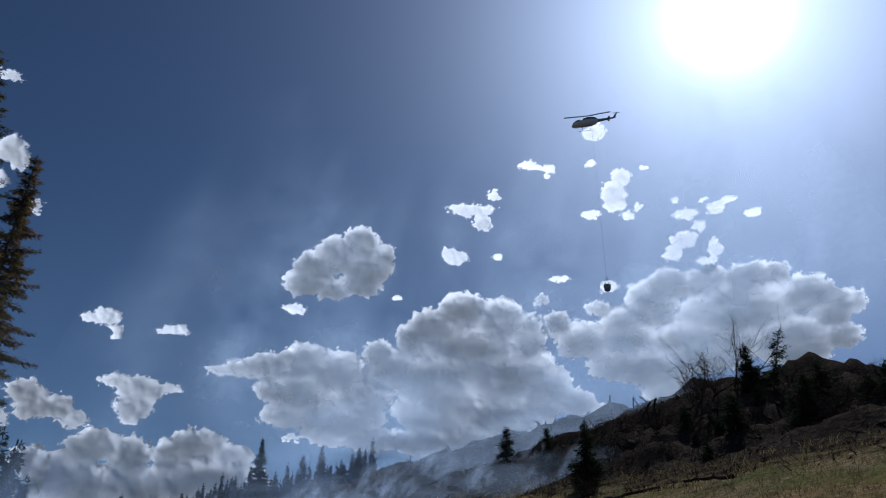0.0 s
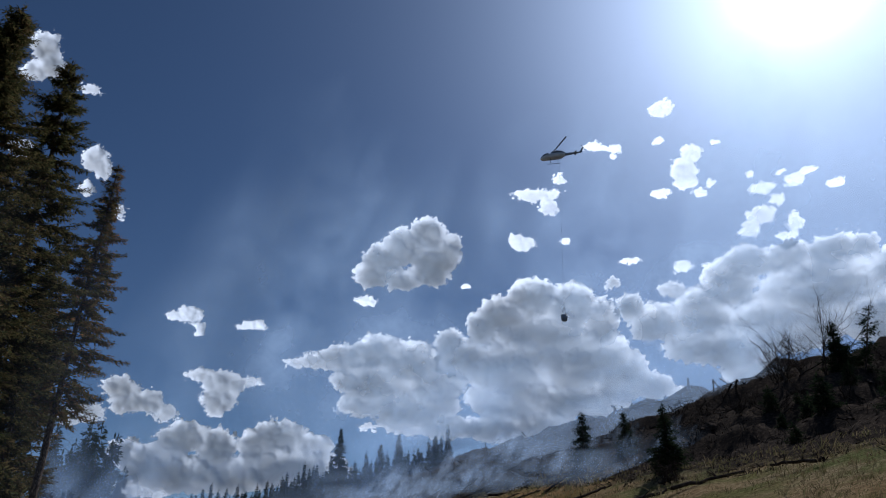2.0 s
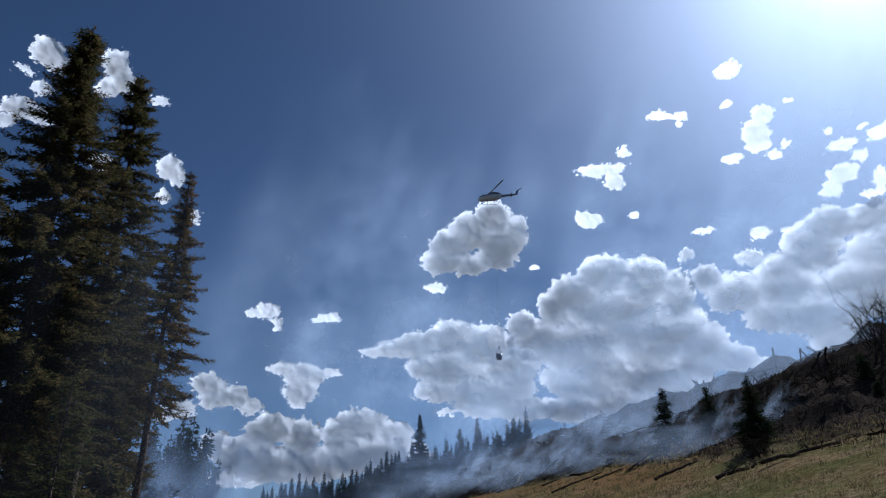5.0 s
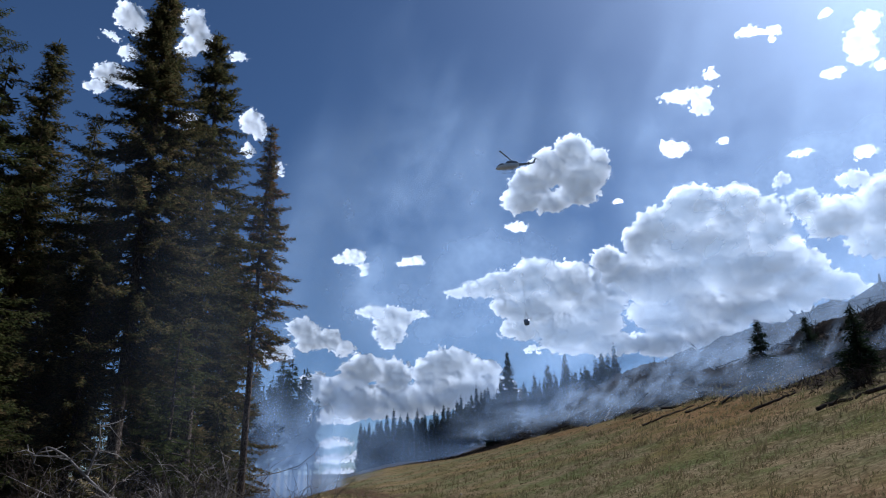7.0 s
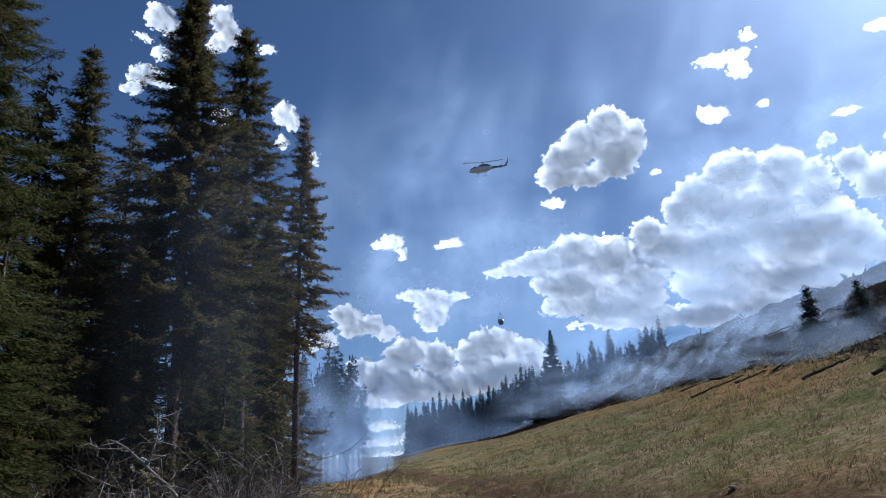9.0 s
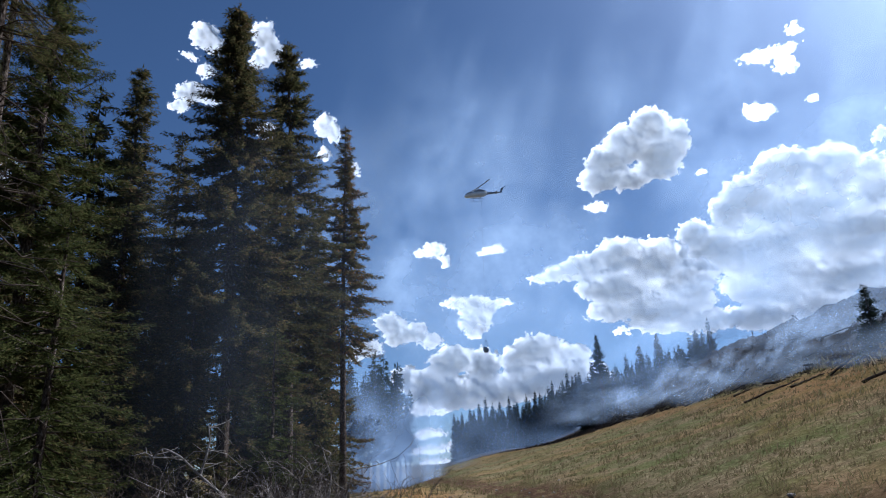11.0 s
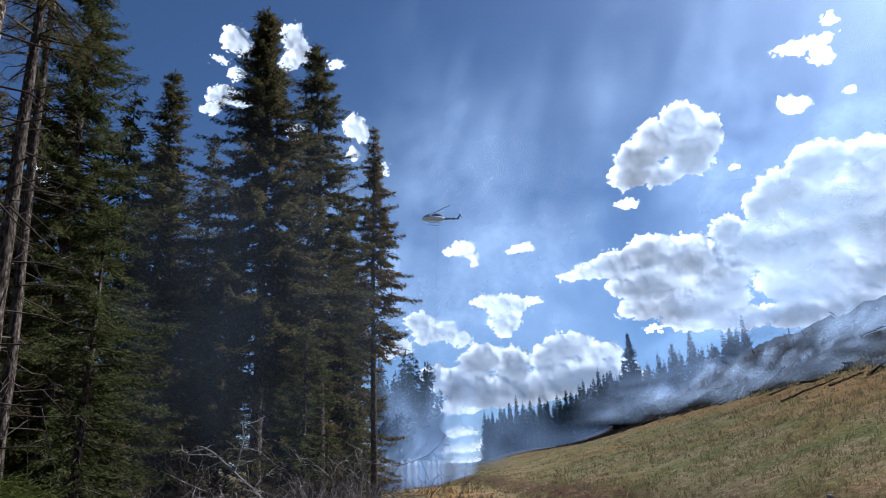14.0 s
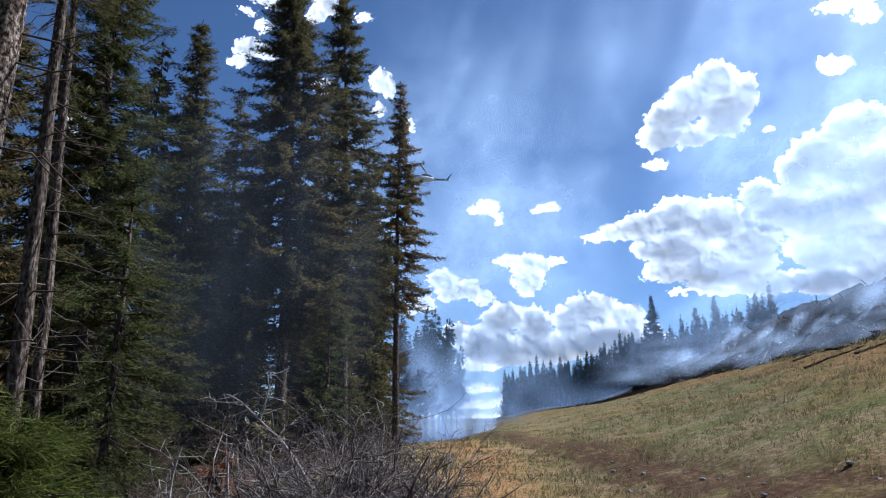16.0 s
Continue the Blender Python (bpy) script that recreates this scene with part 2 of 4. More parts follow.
def fbm(u, v, octaves=5, gain=0.5):
    s, w, t = 0.0, 1.0, 0.0
    for k in range(octaves):
        s = s + w * value_noise(u * 2 ** k + 17.3 * k, v * 2 ** k + 9.1 * k)
        t += w
        w *= gain
    return s / t


def raw_mesh(name, verts, faces, mat, smooth_shade=False, attributes=None):
    """A mesh from arrays: verts (n, 3), faces (m, 3 or 4)."""
    me = bpy.data.meshes.new(name)
    verts, faces = np.asarray(verts, np.float32), np.asarray(faces, np.int32)
    k = faces.shape[1]
    me.vertices.add(len(verts)), me.loops.add(faces.size), me.polygons.add(len(faces))
    me.vertices.foreach_set("co", verts.ravel())
    me.loops.foreach_set("vertex_index", faces.ravel())
    me.polygons.foreach_set("loop_start", np.arange(0, faces.size, k, dtype=np.int32))
    me.polygons.foreach_set("use_smooth", np.full(len(faces), smooth_shade))
    for key, val in (attributes or {}).items():
        at_ = me.attributes.new(key, "FLOAT", "POINT")
        at_.data.foreach_set("value", np.asarray(val, np.float32))
    me.materials.append(mat)
    me.update(calc_edges=True)
    return me


def part(name, me, parent, label=""):
    ob = new(name, me)
    ob.parent = parent
    if label:
        tagged(ob, label)
    return ob


def tube(points, radii, sides=6):
    """A tapered round stick along points: verts, quads."""
    pts = np.asarray(points, float)
    tang = np.gradient(pts, axis=0)
    tang /= np.linalg.norm(tang, axis=1, keepdims=True) + 1e-9
    ref = np.where(np.abs(tang[:, 2:3]) > 0.9, [[1.0, 0, 0]], [[0, 0, 1.0]])
    a = np.cross(tang, ref)
    a /= np.linalg.norm(a, axis=1, keepdims=True) + 1e-9
    b = np.cross(tang, a)
    ang = np.arange(sides) * 2 * np.pi / sides
    ring = a[:, None] * np.cos(ang)[None, :, None] + b[:, None] * np.sin(ang)[None, :, None]
    v = pts[:, None] + ring * np.asarray(radii, float)[:, None, None]
    n = len(pts)
    i, j = np.meshgrid(np.arange(n - 1), np.arange(sides), indexing="ij")
    j2 = (j + 1) % sides
    q = np.stack([i * sides + j, i * sides + j2, (i + 1) * sides + j2, (i + 1) * sides + j], -1).reshape(-1, 4)
    return v.reshape(-1, 3), q


def gather(pieces):
    vs, fs, k = [], [], 0
    for v, f in pieces:
        vs.append(v), fs.append(f + k)
        k += len(v)
    return np.concatenate(vs), np.concatenate(fs)


# ---------------------------------------------------------------- the lie of the land
def track_x(y):
    return np.interp(y, [-60, 0, 6, 9, 12, 17, 22, 28, 36, 45, 60, 80, 140], [30, 8, 5.2, 4.2, 3.4, 2.7, 2.5, 1.9, 0.4, -1.4, -3.6, -6, -13])


def burn_edge(y):
    return 14.5 + 3.5 * smooth(18, 36, y)


def scorch_edge(y):
    """Where the fire stopped: along the bank, then across the clearing's far end."""
    return burn_edge(y) - 16 * smooth(75, 135, y)


def height(x, y):
    x, y = np.asarray(x, float), np.asarray(y, float)
    xp = np.maximum(x, 0)
    r = np.hypot(x, y)
    z = 0.36 * xp * xp / (xp + 3) + 0.02 * np.maximum(y - 15, 0) * smooth(500, 200, r)
    # the clearing falls away to the wood and climbs beyond it
    z = z + 0.015 * np.maximum(y - 15, 0) * smooth(14, 2, x) * smooth(500, 200, r) - 0.25 * np.clip(-x, 0, 14) * smooth(30, 70, y) * smooth(500, 200, r)
    e = burn_edge(y)
    ze = 0.36 * e * e / (e + 3) + 0.02 * np.maximum(y - 15, 0)
    t = np.clip((x - e) / (40 - e), 0, 1)
    ridge = np.interp(y, [10, 20, 25, 29, 34, 40, 43, 50, 60, 75, 90, 123], [12, 12.6, 13.6, 15.3, 15.0, 16, 15.0, 16.3, 16.7, 17.1, 18, 19.5]) + 0.6 * (value_noise(y * 0.25, y * 0 + 7.5) - 0.5) + 1.5 * (fbm(y * 0.55, x * 0.2 + 3.5, 4, 0.62) - 0.5)
    hill = ze + (ridge - ze) * t ** 0.9
    hill = np.where(x > 40, ridge - 0.4 * (x - 40), hill)
    hill = np.maximum(hill, ze * 0.4)
    far = smooth(110, 165, y)
    hill = hill * (1 - far) + far * np.minimum(z, 9 + 0.02 * y)
    z = np.where(x > e, hill, z)
    lump = (fbm(x * 0.3, y * 0.3, 6, 0.68) - 0.5) * 2.6 * smooth(0, 5, x - e) * (1 - far) * smooth(46, 39, x) + (fbm(x * 0.5 + 40, y * 0.5, 3) - 0.5) * 0.22
    z = z + lump * smooth(400, 150, r)
    for off in (-0.75, 0.75):
        z = z - 0.09 * np.exp(-((x - track_x(y) - off) / 0.32) ** 2) * smooth(90, 50, y)
    return z - 30 * smooth(300, 3000, r)


def on_ground(az, r):
    p = at(az, r)
    p.z = float(height(p.x, p.y))
    return p


def build_ground():
    far = np.geomspace(240, 4600, 22)
    left = np.concatenate([np.arange(1, 12, 0.5), np.arange(12, 40, 1.0), np.arange(40, 240, 8.0), far])
    right = np.concatenate([np.arange(0, 24, 0.4), np.arange(24, 60, 0.8), np.arange(60, 240, 8.0), far])
    ahead = np.concatenate([np.arange(0, 45, 0.45), np.arange(45, 135, 0.9), np.arange(135, 240, 4.0), far])
    xs = np.concatenate([-left[::-1], right])
    ys = np.concatenate([-left[::-1], ahead])
    X, Y = np.meshgrid(xs, ys, indexing="ij")
    Z = height(X, Y)
    n = len(ys)
    i, j = np.meshgrid(np.arange(len(xs) - 1), np.arange(n - 1), indexing="ij")
    q = np.stack([i * n + j, (i + 1) * n + j, (i + 1) * n + j + 1, i * n + j + 1], -1).reshape(-1, 4)
    burn = np.clip(0.5 + (X - scorch_edge(Y)) / 5.0, 0, 1)
    burn = np.maximum(burn, smooth(110, 150, Y + 0.6 * X) * 0.75 * smooth(-25, 0, X))
    cx = track_x(Y)
    track = np.clip(np.exp(-((X - cx) / 1.05) ** 2) * 1.7, 0, 1) * smooth(130, 60, Y)
    rust = np.exp(-((X - cx + 4.2) / 1.9) ** 2) * smooth(8, 18, Y) * smooth(60, 40, Y) * 0.9
    rust = np.maximum(rust, 0.6 * np.exp(-((X - scorch_edge(Y) + 2.6) / 1.7) ** 2) * smooth(15, 30, Y))
    litter = smooth(-5.0, -8.0, X + 0.02 * Y) * smooth(120, 90, Y)
    me = raw_mesh("ground", np.stack([X, Y, Z], -1).reshape(-1, 3), q, GROUND, True,
                  {"burn": burn.ravel(), "track": track.ravel(), "rust": rust.ravel(), "litter": litter.ravel()})
    tagged(new("ground", me), "sloping dry meadow with worn dirt track and burnt hillside", "ground", kind="structure")


build_ground()


# ---------------------------------------------------------------- conifers
def conifer(seed, h, base, rmax, trunk_r, sparse=0.0, twig=1.0, step=0.36, per=5, ragged=0.48, blades=6, slim=1.1, space=0.125, taper=0.62, bare=0.2):
    """Meshes of a conifer: trunk, dead limbs, crown of needle sprays."""
    rs = np.random.RandomState(seed)
    zs = np.linspace(0, h, 16)
    bend = np.cumsum(rs.normal(0, 0.02, (16, 2)), 0) * h / 16
    spine = np.column_stack([bend[:, 0], bend[:, 1], zs])
    tr = tube(spine, trunk_r * (1 - zs / h) ** 0.8 + 0.012, 9)
    centre = lambda z: np.array([np.interp(z, zs, spine[:, 0]), np.interp(z, zs, spine[:, 1]), z])
    limbs, tris = [], []
    z = base * 0.25
    while z < base * 1.25 and (twig < 1.5 or len(limbs) < 8):
        a, L = rs.rand() * 6.283, rs.uniform(0.25, 1.2) * min(rmax, 1.5)
        c = centre(z)
        d = np.array([math.cos(a), math.sin(a), 0])
        pts = [c + d * L * t + np.array([0, 0, -0.3 * L * t * t + 0.25 * t * rs.normal()]) + rs.normal(0, 0.09, 3) * t for t in (0, 0.35, 0.7, 1)]
        limbs.append(tube(pts, [0.017, 0.012, 0.007, 0.003], 4))
        for q in range(2):
            e = pts[rs.randint(1, 4)]
            limbs.append(tube([e, e + rs.normal(0, 0.16, 3) + d * 0.15], [0.006, 0.002], 3))
        z += rs.uniform(0.07, 0.25)
    P, D, S = [], [], []
    z = base
    while z < h - 0.1:
        f = (z - base) / (h - base)
        prof = (1 - f) ** taper * (0.55 + 0.45 * min(1, f * 5 + 0.3)) + 0.05
        lump = 0.75 + 0.5 * value_noise(np.array([z * 0.55 + seed * 3.1]), np.array([0.5 + seed]))[0]
        for k in range(per):
            if rs.rand() < sparse:
                continue
            a = rs.rand() * 6.283
            L = rmax * prof * lump * rs.uniform(1 - ragged, 1 + ragged)
            zz = z + rs.uniform(-0.1, 0.1)
            c = centre(min(zz, h))
            d = np.array([math.cos(a), math.sin(a), 0])
            up = 0.45 * f - 0.28 + rs.normal(0, 0.14)
            n = max(3, int(L / (space * twig)))
            t = np.linspace(0.1 if L < 0.8 else bare, 1, n)
            pts = c + d * (L * t)[:, None]
            pts[:, 2] += L * (up * t - 0.22 * t * t + 0.22 * t ** 4)
            if L > 0.5 and twig < 1.6:
                limbs.append(tube(np.array([c, pts[n // 2], pts[-1]]), [0.02 + 0.006 * L, 0.012, 0.003], 3))
            P.append(pts), D.append(np.repeat(d[None], n, 0)), S.append((0.2 + 0.26 * (1 - t)) * min(1.0, 0.45 + L))
        z += step * rs.uniform(0.7, 1.3)
    top = centre(h)
    P.append(top[None] - [[0, 0, 0.15]]), D.append(np.array([[0, 0, 1.0]])), S.append(np.array([0.3]))
    P, D, S = np.concatenate(P), np.concatenate(D), np.concatenate(S) * twig
    P, D, S = np.repeat(P, blades, 0), np.repeat(D, blades, 0), np.repeat(S, blades)
    n = len(P)
    side = np.cross(D, [0, 0, 1.0]) + 1e-6
    w = D * rs.uniform(0.1, 1.0, (n, 1)) + side * rs.uniform(-1.0, 1.0, (n, 1)) + np.array([0, 0, 1.0]) * rs.uniform(-0.7, 0.3, (n, 1))
    w /= np.linalg.norm(w, axis=1, keepdims=True)
    nrm = np.cross(w, rs.normal(0, 1, (n, 3)))
    nrm /= np.linalg.norm(nrm, axis=1, keepdims=True) + 1e-9
    L = (S * rs.uniform(0.6, 1.3, n))[:, None]
    wid = L * rs.uniform(0.055, 0.11, (n, 1)) * slim
    p0 = P + rs.normal(0, 0.05, (n, 3))
    V = np.stack([p0, p0 + w * L * 0.55 + nrm * wid, p0 + w * L, p0 + w * L * 0.5 - nrm * wid], 1).reshape(-1, 3)
    F = np.arange(n * 4).reshape(-1, 4)
    return tr, gather(limbs), (V, F)


SCALY = surface("scaly_bark", [(0.4, (0.02, 0.014, 0.01)), (0.5, (0.1, 0.075, 0.055)), (0.56, (0.19, 0.15, 0.12)), (0.66, (0.36, 0.31, 0.26))], 20, stretch=(1.2, 1.2, 0.8), bumpy=1.0, depth=0.06, coarse=1.5)


def tree_thing(name, label, seed, mat, group="", bark=BARK, **kw):
    tr, lb, cr = conifer(seed, **kw)
    ob = new(name)
    part("trunk", raw_mesh("trunk", *tr, bark, True), ob)
    tagged(part("branchwork", raw_mesh("branchwork", *lb, DARKTWIG, True), ob), kind="stuff")
    part("crown", raw_mesh("crown", *cr, mat), ob)
    return tagged(ob, label, "tree", group)


def stand(ob, az, r, lean_az=0.0, turn=0.0, scale=1.0, sink=0.1):
    p = on_ground(az, r)
    p.z -= sink
    # lean sideways as seen from the track, in degrees
    axis = Vector((math.sin(radians(az)), math.cos(radians(az)), 0))
    m = Mat.Translation(p) @ Mat.Rotation(radians(lean_az), 4, axis) @ Mat.Rotation(radians(turn), 4, "Z") @ Mat.Scale(scale, 4)
    ob.matrix_world = m
    return ob


G1 = "tall conifers at the wood's edge"
stand(tree_thing("pine_tree", "tall slender singed pine at the wood's edge", 11, SINGED, G1, h=19.6, base=7.2, rmax=1.7, trunk_r=0.17, sparse=0.15, per=8, blades=11, bare=0.3, ragged=0.6, twig=0.75, slim=1.25, taper=0.78), -11.4, 34)
stand(tree_thing("pine_tree", "tall brown-tinged pine with drooping boughs", 12, PINE, G1, h=22.8, base=7.6, rmax=2.6, trunk_r=0.23, per=8, blades=11, bare=0.3, ragged=0.55, twig=0.75, slim=1.25, taper=0.78), -15.6, 31, -1.5)
stand(tree_thing("spruce_tree", "broad tall dark spruce at the wood's edge", 13, PINE, G1, h=23.0, base=5.2, rmax=3.6, trunk_r=0.25, per=9, blades=11, twig=0.75, slim=1.25, taper=0.78), -20.6, 28.5, -1.5)
stand(tree_thing("spruce_tree", "tall pointed spruce behind the others", 14, PINE, G1, h=21.5, base=3.0, rmax=2.7, per=8, blades=9, trunk_r=0.2, twig=0.8, slim=1.2, taper=0.78), -28.8, 33, -0.6)
stand(tree_thing("spruce_tree", "thin spruce top standing behind", 15, PINE, G1, h=20.5, base=5, rmax=2.0, trunk_r=0.17, sparse=0.1), -25.4, 38)
stand(tree_thing("young_spruce", "young green spruce among the tall trunks", 21, SPRUCE, G1, h=6.6, base=1.6, rmax=1.9, trunk_r=0.07, twig=0.6, sparse=0.2, per=6), -17.0, 25.5)
stand(tree_thing("spruce_tree", "bushy green spruce with boughs to the ground", 16, SPRUCE, G1, h=18.6, base=0.8, rmax=2.9, trunk_r=0.2, twig=0.62, slim=1.1, per=8, blades=10), -35.2, 22, -1)
stand(tree_thing("spruce_tree", "young green spruce with layered boughs", 17, SPRUCE, G1, h=8.2, base=0.3, rmax=1.9, trunk_r=0.11, twig=0.5, slim=1.0, per=6, blades=9), -33.2, 17.5)
stand(tree_thing("pine_tree", "bare-trunked pine with grey bark and dead limbs", 18, PINE, G1, h=17, base=9, rmax=1.7, trunk_r=0.135, sparse=0.3, twig=0.36, slim=0.5, blades=8), -39.2, 12.5, -1.8)
stand(tree_thing("pine_tree", "bare-trunked pine with grey bark and dead limbs", 19, PINE, G1, h=18, base=10, rmax=1.7, trunk_r=0.105, sparse=0.3, twig=0.36, slim=0.5, blades=8), -37.6, 14, -2.0)
stand(tree_thing("pine_tree", "thick-trunked pine with scaly pale bark", 20, PINE, G1, h=18, base=9, rmax=1.8, trunk_r=0.21, sparse=0.3, twig=0.36, slim=0.5, blades=8, bark=SCALY), -44.2, 8.2, 1.0)

# trees deeper in the wood: three kinds, copied
deep = [tree_thing("spruce_tree", "dark spruce deep in the smoky wood", 30 + k, PINE, "trees deep in the wood", h=(18, 21, 16)[k], base=(2.5, 4, 1.0)[k], rmax=(2.3, 2.1, 2.6)[k], trunk_r=0.17, sparse=0.1, step=0.42, per=6, twig=1.0, blades=8, slim=1.3) for k in range(3)]
rs = random.Random(8)
spots = [(-40 + 1.0, 24), (-37, 30), (-43, 20), (-32, 27), (-30.5, 40), (-27, 31), (-24, 33), (-22.8, 42), (-18.5, 37), (-17.3, 44), (-13.5, 41), (-34.5, 36), (-45, 30), (-48, 24), (-39, 44), (-26, 52), (-20, 55), (-31, 55), (-36, 60), (-15, 52), (-12.6, 47), (-52, 18), (-42, 36), (-23.5, 27.5), (-29.4, 26.5)]
for k in range(24):
    spots.append((rs.uniform(-56, -13.5), rs.uniform(36, 85)))
for k, (a, r) in enumerate(spots):
    src = deep[k % 3]
    ob = src if k < 3 else copy_thing(src, Mat.Identity(4))
    stand(ob, a, r, rs.uniform(-1, 1), rs.uniform(0, 360), rs.uniform(0.62, 0.95))
for a, r, turn, sc in ((-16.9, 38.5, 40, 0.8), (-19.2, 40, 160, 0.85), (-13.9, 40, 250, 0.75)):
    stand(copy_thing(deep[2], Mat.Identity(4)), a, r, 0, turn, sc)


# young trees under the tall ones
under = [tree_thing("young_spruce", "young shaded spruce under the tall trees", 40 + k, SPRUCE if k else PINE, "young trees under the wood", h=(4.2, 3.0)[k], base=0.2, rmax=(1.3, 1.1)[k], trunk_r=0.05, step=0.24, twig=1.2, slim=1.2) for k in range(2)]
for k in range(30):
    ob = under[k] if k < 2 else copy_thing(under[k % 2], Mat.Identity(4))
    a = rs.uniform(-44, -13)
    stand(ob, a, rs.uniform(21, 40) if a < -27 else rs.uniform(32, 44), 0, rs.uniform(0, 360), rs.uniform(0.5, 1.35))


# distant woods
far_kinds = [tree_thing("spruce_tree", "dark spruce in the hazy far wood", 50 + k, DARKSPRUCE, "trees of the far wood", h=(14, 12, 15, 13)[k], base=(0.7, 0.5, 2.2, 0.4)[k], rmax=(1.35, 1.5, 1.25, 1.6)[k], trunk_r=0.15, step=0.5, per=5, twig=2.0, blades=6, slim=1.5, taper=1.0) for k in range(4)]
rs = random.Random(21)
count = 0


def far_tree(a, r, s):
    global count
    src = far_kinds[count % 4]
    ob = src if count < 4 else copy_thing(src, Mat.Identity(4))
    stand(ob, a, r, rs.uniform(-1, 1), rs.uniform(0, 360), s, 1.3)
    count += 1


# the wood across the clearing
for row in range(4):
    a = -2.3 + row * 0.12
    while a < 19:
        far_tree(a, 200 - 2.8 * max(a, 0) + row * 7 + rs.uniform(-3, 3), rs.uniform(0.8, 1.08))
        a += rs.uniform(0.25, 0.62)
# the clump beyond the near wood: slender, high-crowned
slim_kinds = [tree_thing("pine_tree", "slender high-crowned pine standing in smoke", 60 + k, DARKSPRUCE, "slender pines in the smoke", h=(17, 15, 13)[k], base=(6.5, 5, 4)[k], rmax=(1.3, 1.2, 1.2)[k], trunk_r=0.14, sparse=0.3, step=0.5, per=5, twig=2.2, blades=5, slim=1.4) for k in range(3)]
slim_count = 0
for row in range(3):
    a = -10.8
    while a < -5.9:
        ob = slim_kinds[slim_count] if slim_count < 3 else copy_thing(slim_kinds[slim_count % 3], Mat.Identity(4))
        stand(ob, a, 92 + row * 9 + rs.uniform(-3, 3), rs.uniform(-1.2, 1.2), rs.uniform(0, 360), rs.uniform(0.92, 1.16) * (1.0 if a < -6.8 else 0.85))
        slim_count += 1
        a += rs.uniform(0.45, 1.0)


# lone spruces on the burnt slope
for a, r, hh, rm, sd in ((29.8, 38, 3.1, 0.95, 71), (33.1, 37, 2.4, 0.75, 72), (36.2, 25.5, 2.35, 0.7, 73), (49.3, 40, 2.9, 1.1, 74), (9.9, 112, 13.6, 2.1, 75), (17.7, 112, 4.6, 0.9, 76), (53.0, 24, 1.8, 0.9, 77), (8.6, 110, 7.2, 1.5, 78), (13.3, 116, 8.4, 1.6, 79), (14.7, 126, 8.8, 1.4, 80), (16.5, 110, 3.5, 1.3, 81)):
    stand(tree_thing("young_spruce" if hh < 5 else "spruce_tree", "dark young spruce on the smouldering slope" if hh < 5 else "dark spruce standing at the burnt edge", sd, DARKSPRUCE, "spruces on the burnt slope",
                     h=hh, base=hh * 0.06, rmax=rm, trunk_r=0.02 * hh + 0.01, step=0.16 if hh < 5 else 0.3, twig=0.6 if r < 60 else 1.0, slim=1.3, sparse=0.05, per=7, blades=7 if r < 60 else 10, taper=0.95), a, r)


# ---------------------------------------------------------------- clouds
CLOUDS = []
CLOUDS.append(('white puffy cumulus cloud alone in blue sky', [
    (16.7, 26.7, 1.70, 1.24), (14.7, 25.5, 2.25, 1.52), (12.8, 24.5, 2.04, 1.22), (17.4, 24.8, 2.18, 1.81), (19.1, 25.9, 0.86, 0.86), (12.0, 23.0, 1.75, 1.22),
    (14.4, 22.6, 1.77, 1.04), (17.0, 23.1, 1.89, 0.95), (10.7, 22.5, 0.64, 0.56),
]))
CLOUDS.append(('small white scrap of cloud', [
    (11.4, 20.7, 0.82, 0.46), (10.6, 20.7, 0.54, 0.28),
]))
CLOUDS.append(('large cumulus cloud with grey shaded base and bright rim', [
    (5.6, 15.2, 1.11, 0.40), (7.6, 15.4, 1.96, 0.80), (9.8, 16.1, 2.22, 1.09), (12.6, 16.6, 2.18, 1.28), (15.5, 16.0, 2.77, 1.56), (11.9, 14.2, 3.14, 1.53),
    (11.2, 12.1, 1.86, 0.97), (15.4, 12.3, 4.31, 1.70), (18.7, 10.7, 3.20, 1.06), (15.5, 10.6, 2.70, 0.66), (17.6, 14.0, 2.77, 1.55), (12.3, 10.4, 1.06, 0.22),
]))
CLOUDS.append(('towering cumulus cloud with bright edges and grey core', [
    (26.3, 21.3, 2.38, 1.52), (23.5, 19.9, 2.19, 1.70), (22.0, 18.8, 1.61, 1.60), (29.6, 20.4, 2.27, 1.70), (31.9, 19.2, 1.50, 1.97), (18.8, 17.4, 1.31, 1.12),
    (20.4, 16.2, 2.58, 1.76), (26.3, 18.1, 4.73, 2.81), (23.8, 15.8, 4.23, 2.41), (30.2, 16.2, 3.97, 2.68), (33.2, 14.6, 2.66, 2.09), (35.7, 13.6, 1.89, 1.08),
    (37.2, 13.2, 0.98, 0.45), (24.3, 13.0, 4.19, 1.63), (29.1, 12.6, 3.93, 1.35), (22.7, 10.6, 2.30, 1.42), (26.2, 10.6, 3.22, 1.33), (31.4, 12.1, 2.75, 1.07),
]))
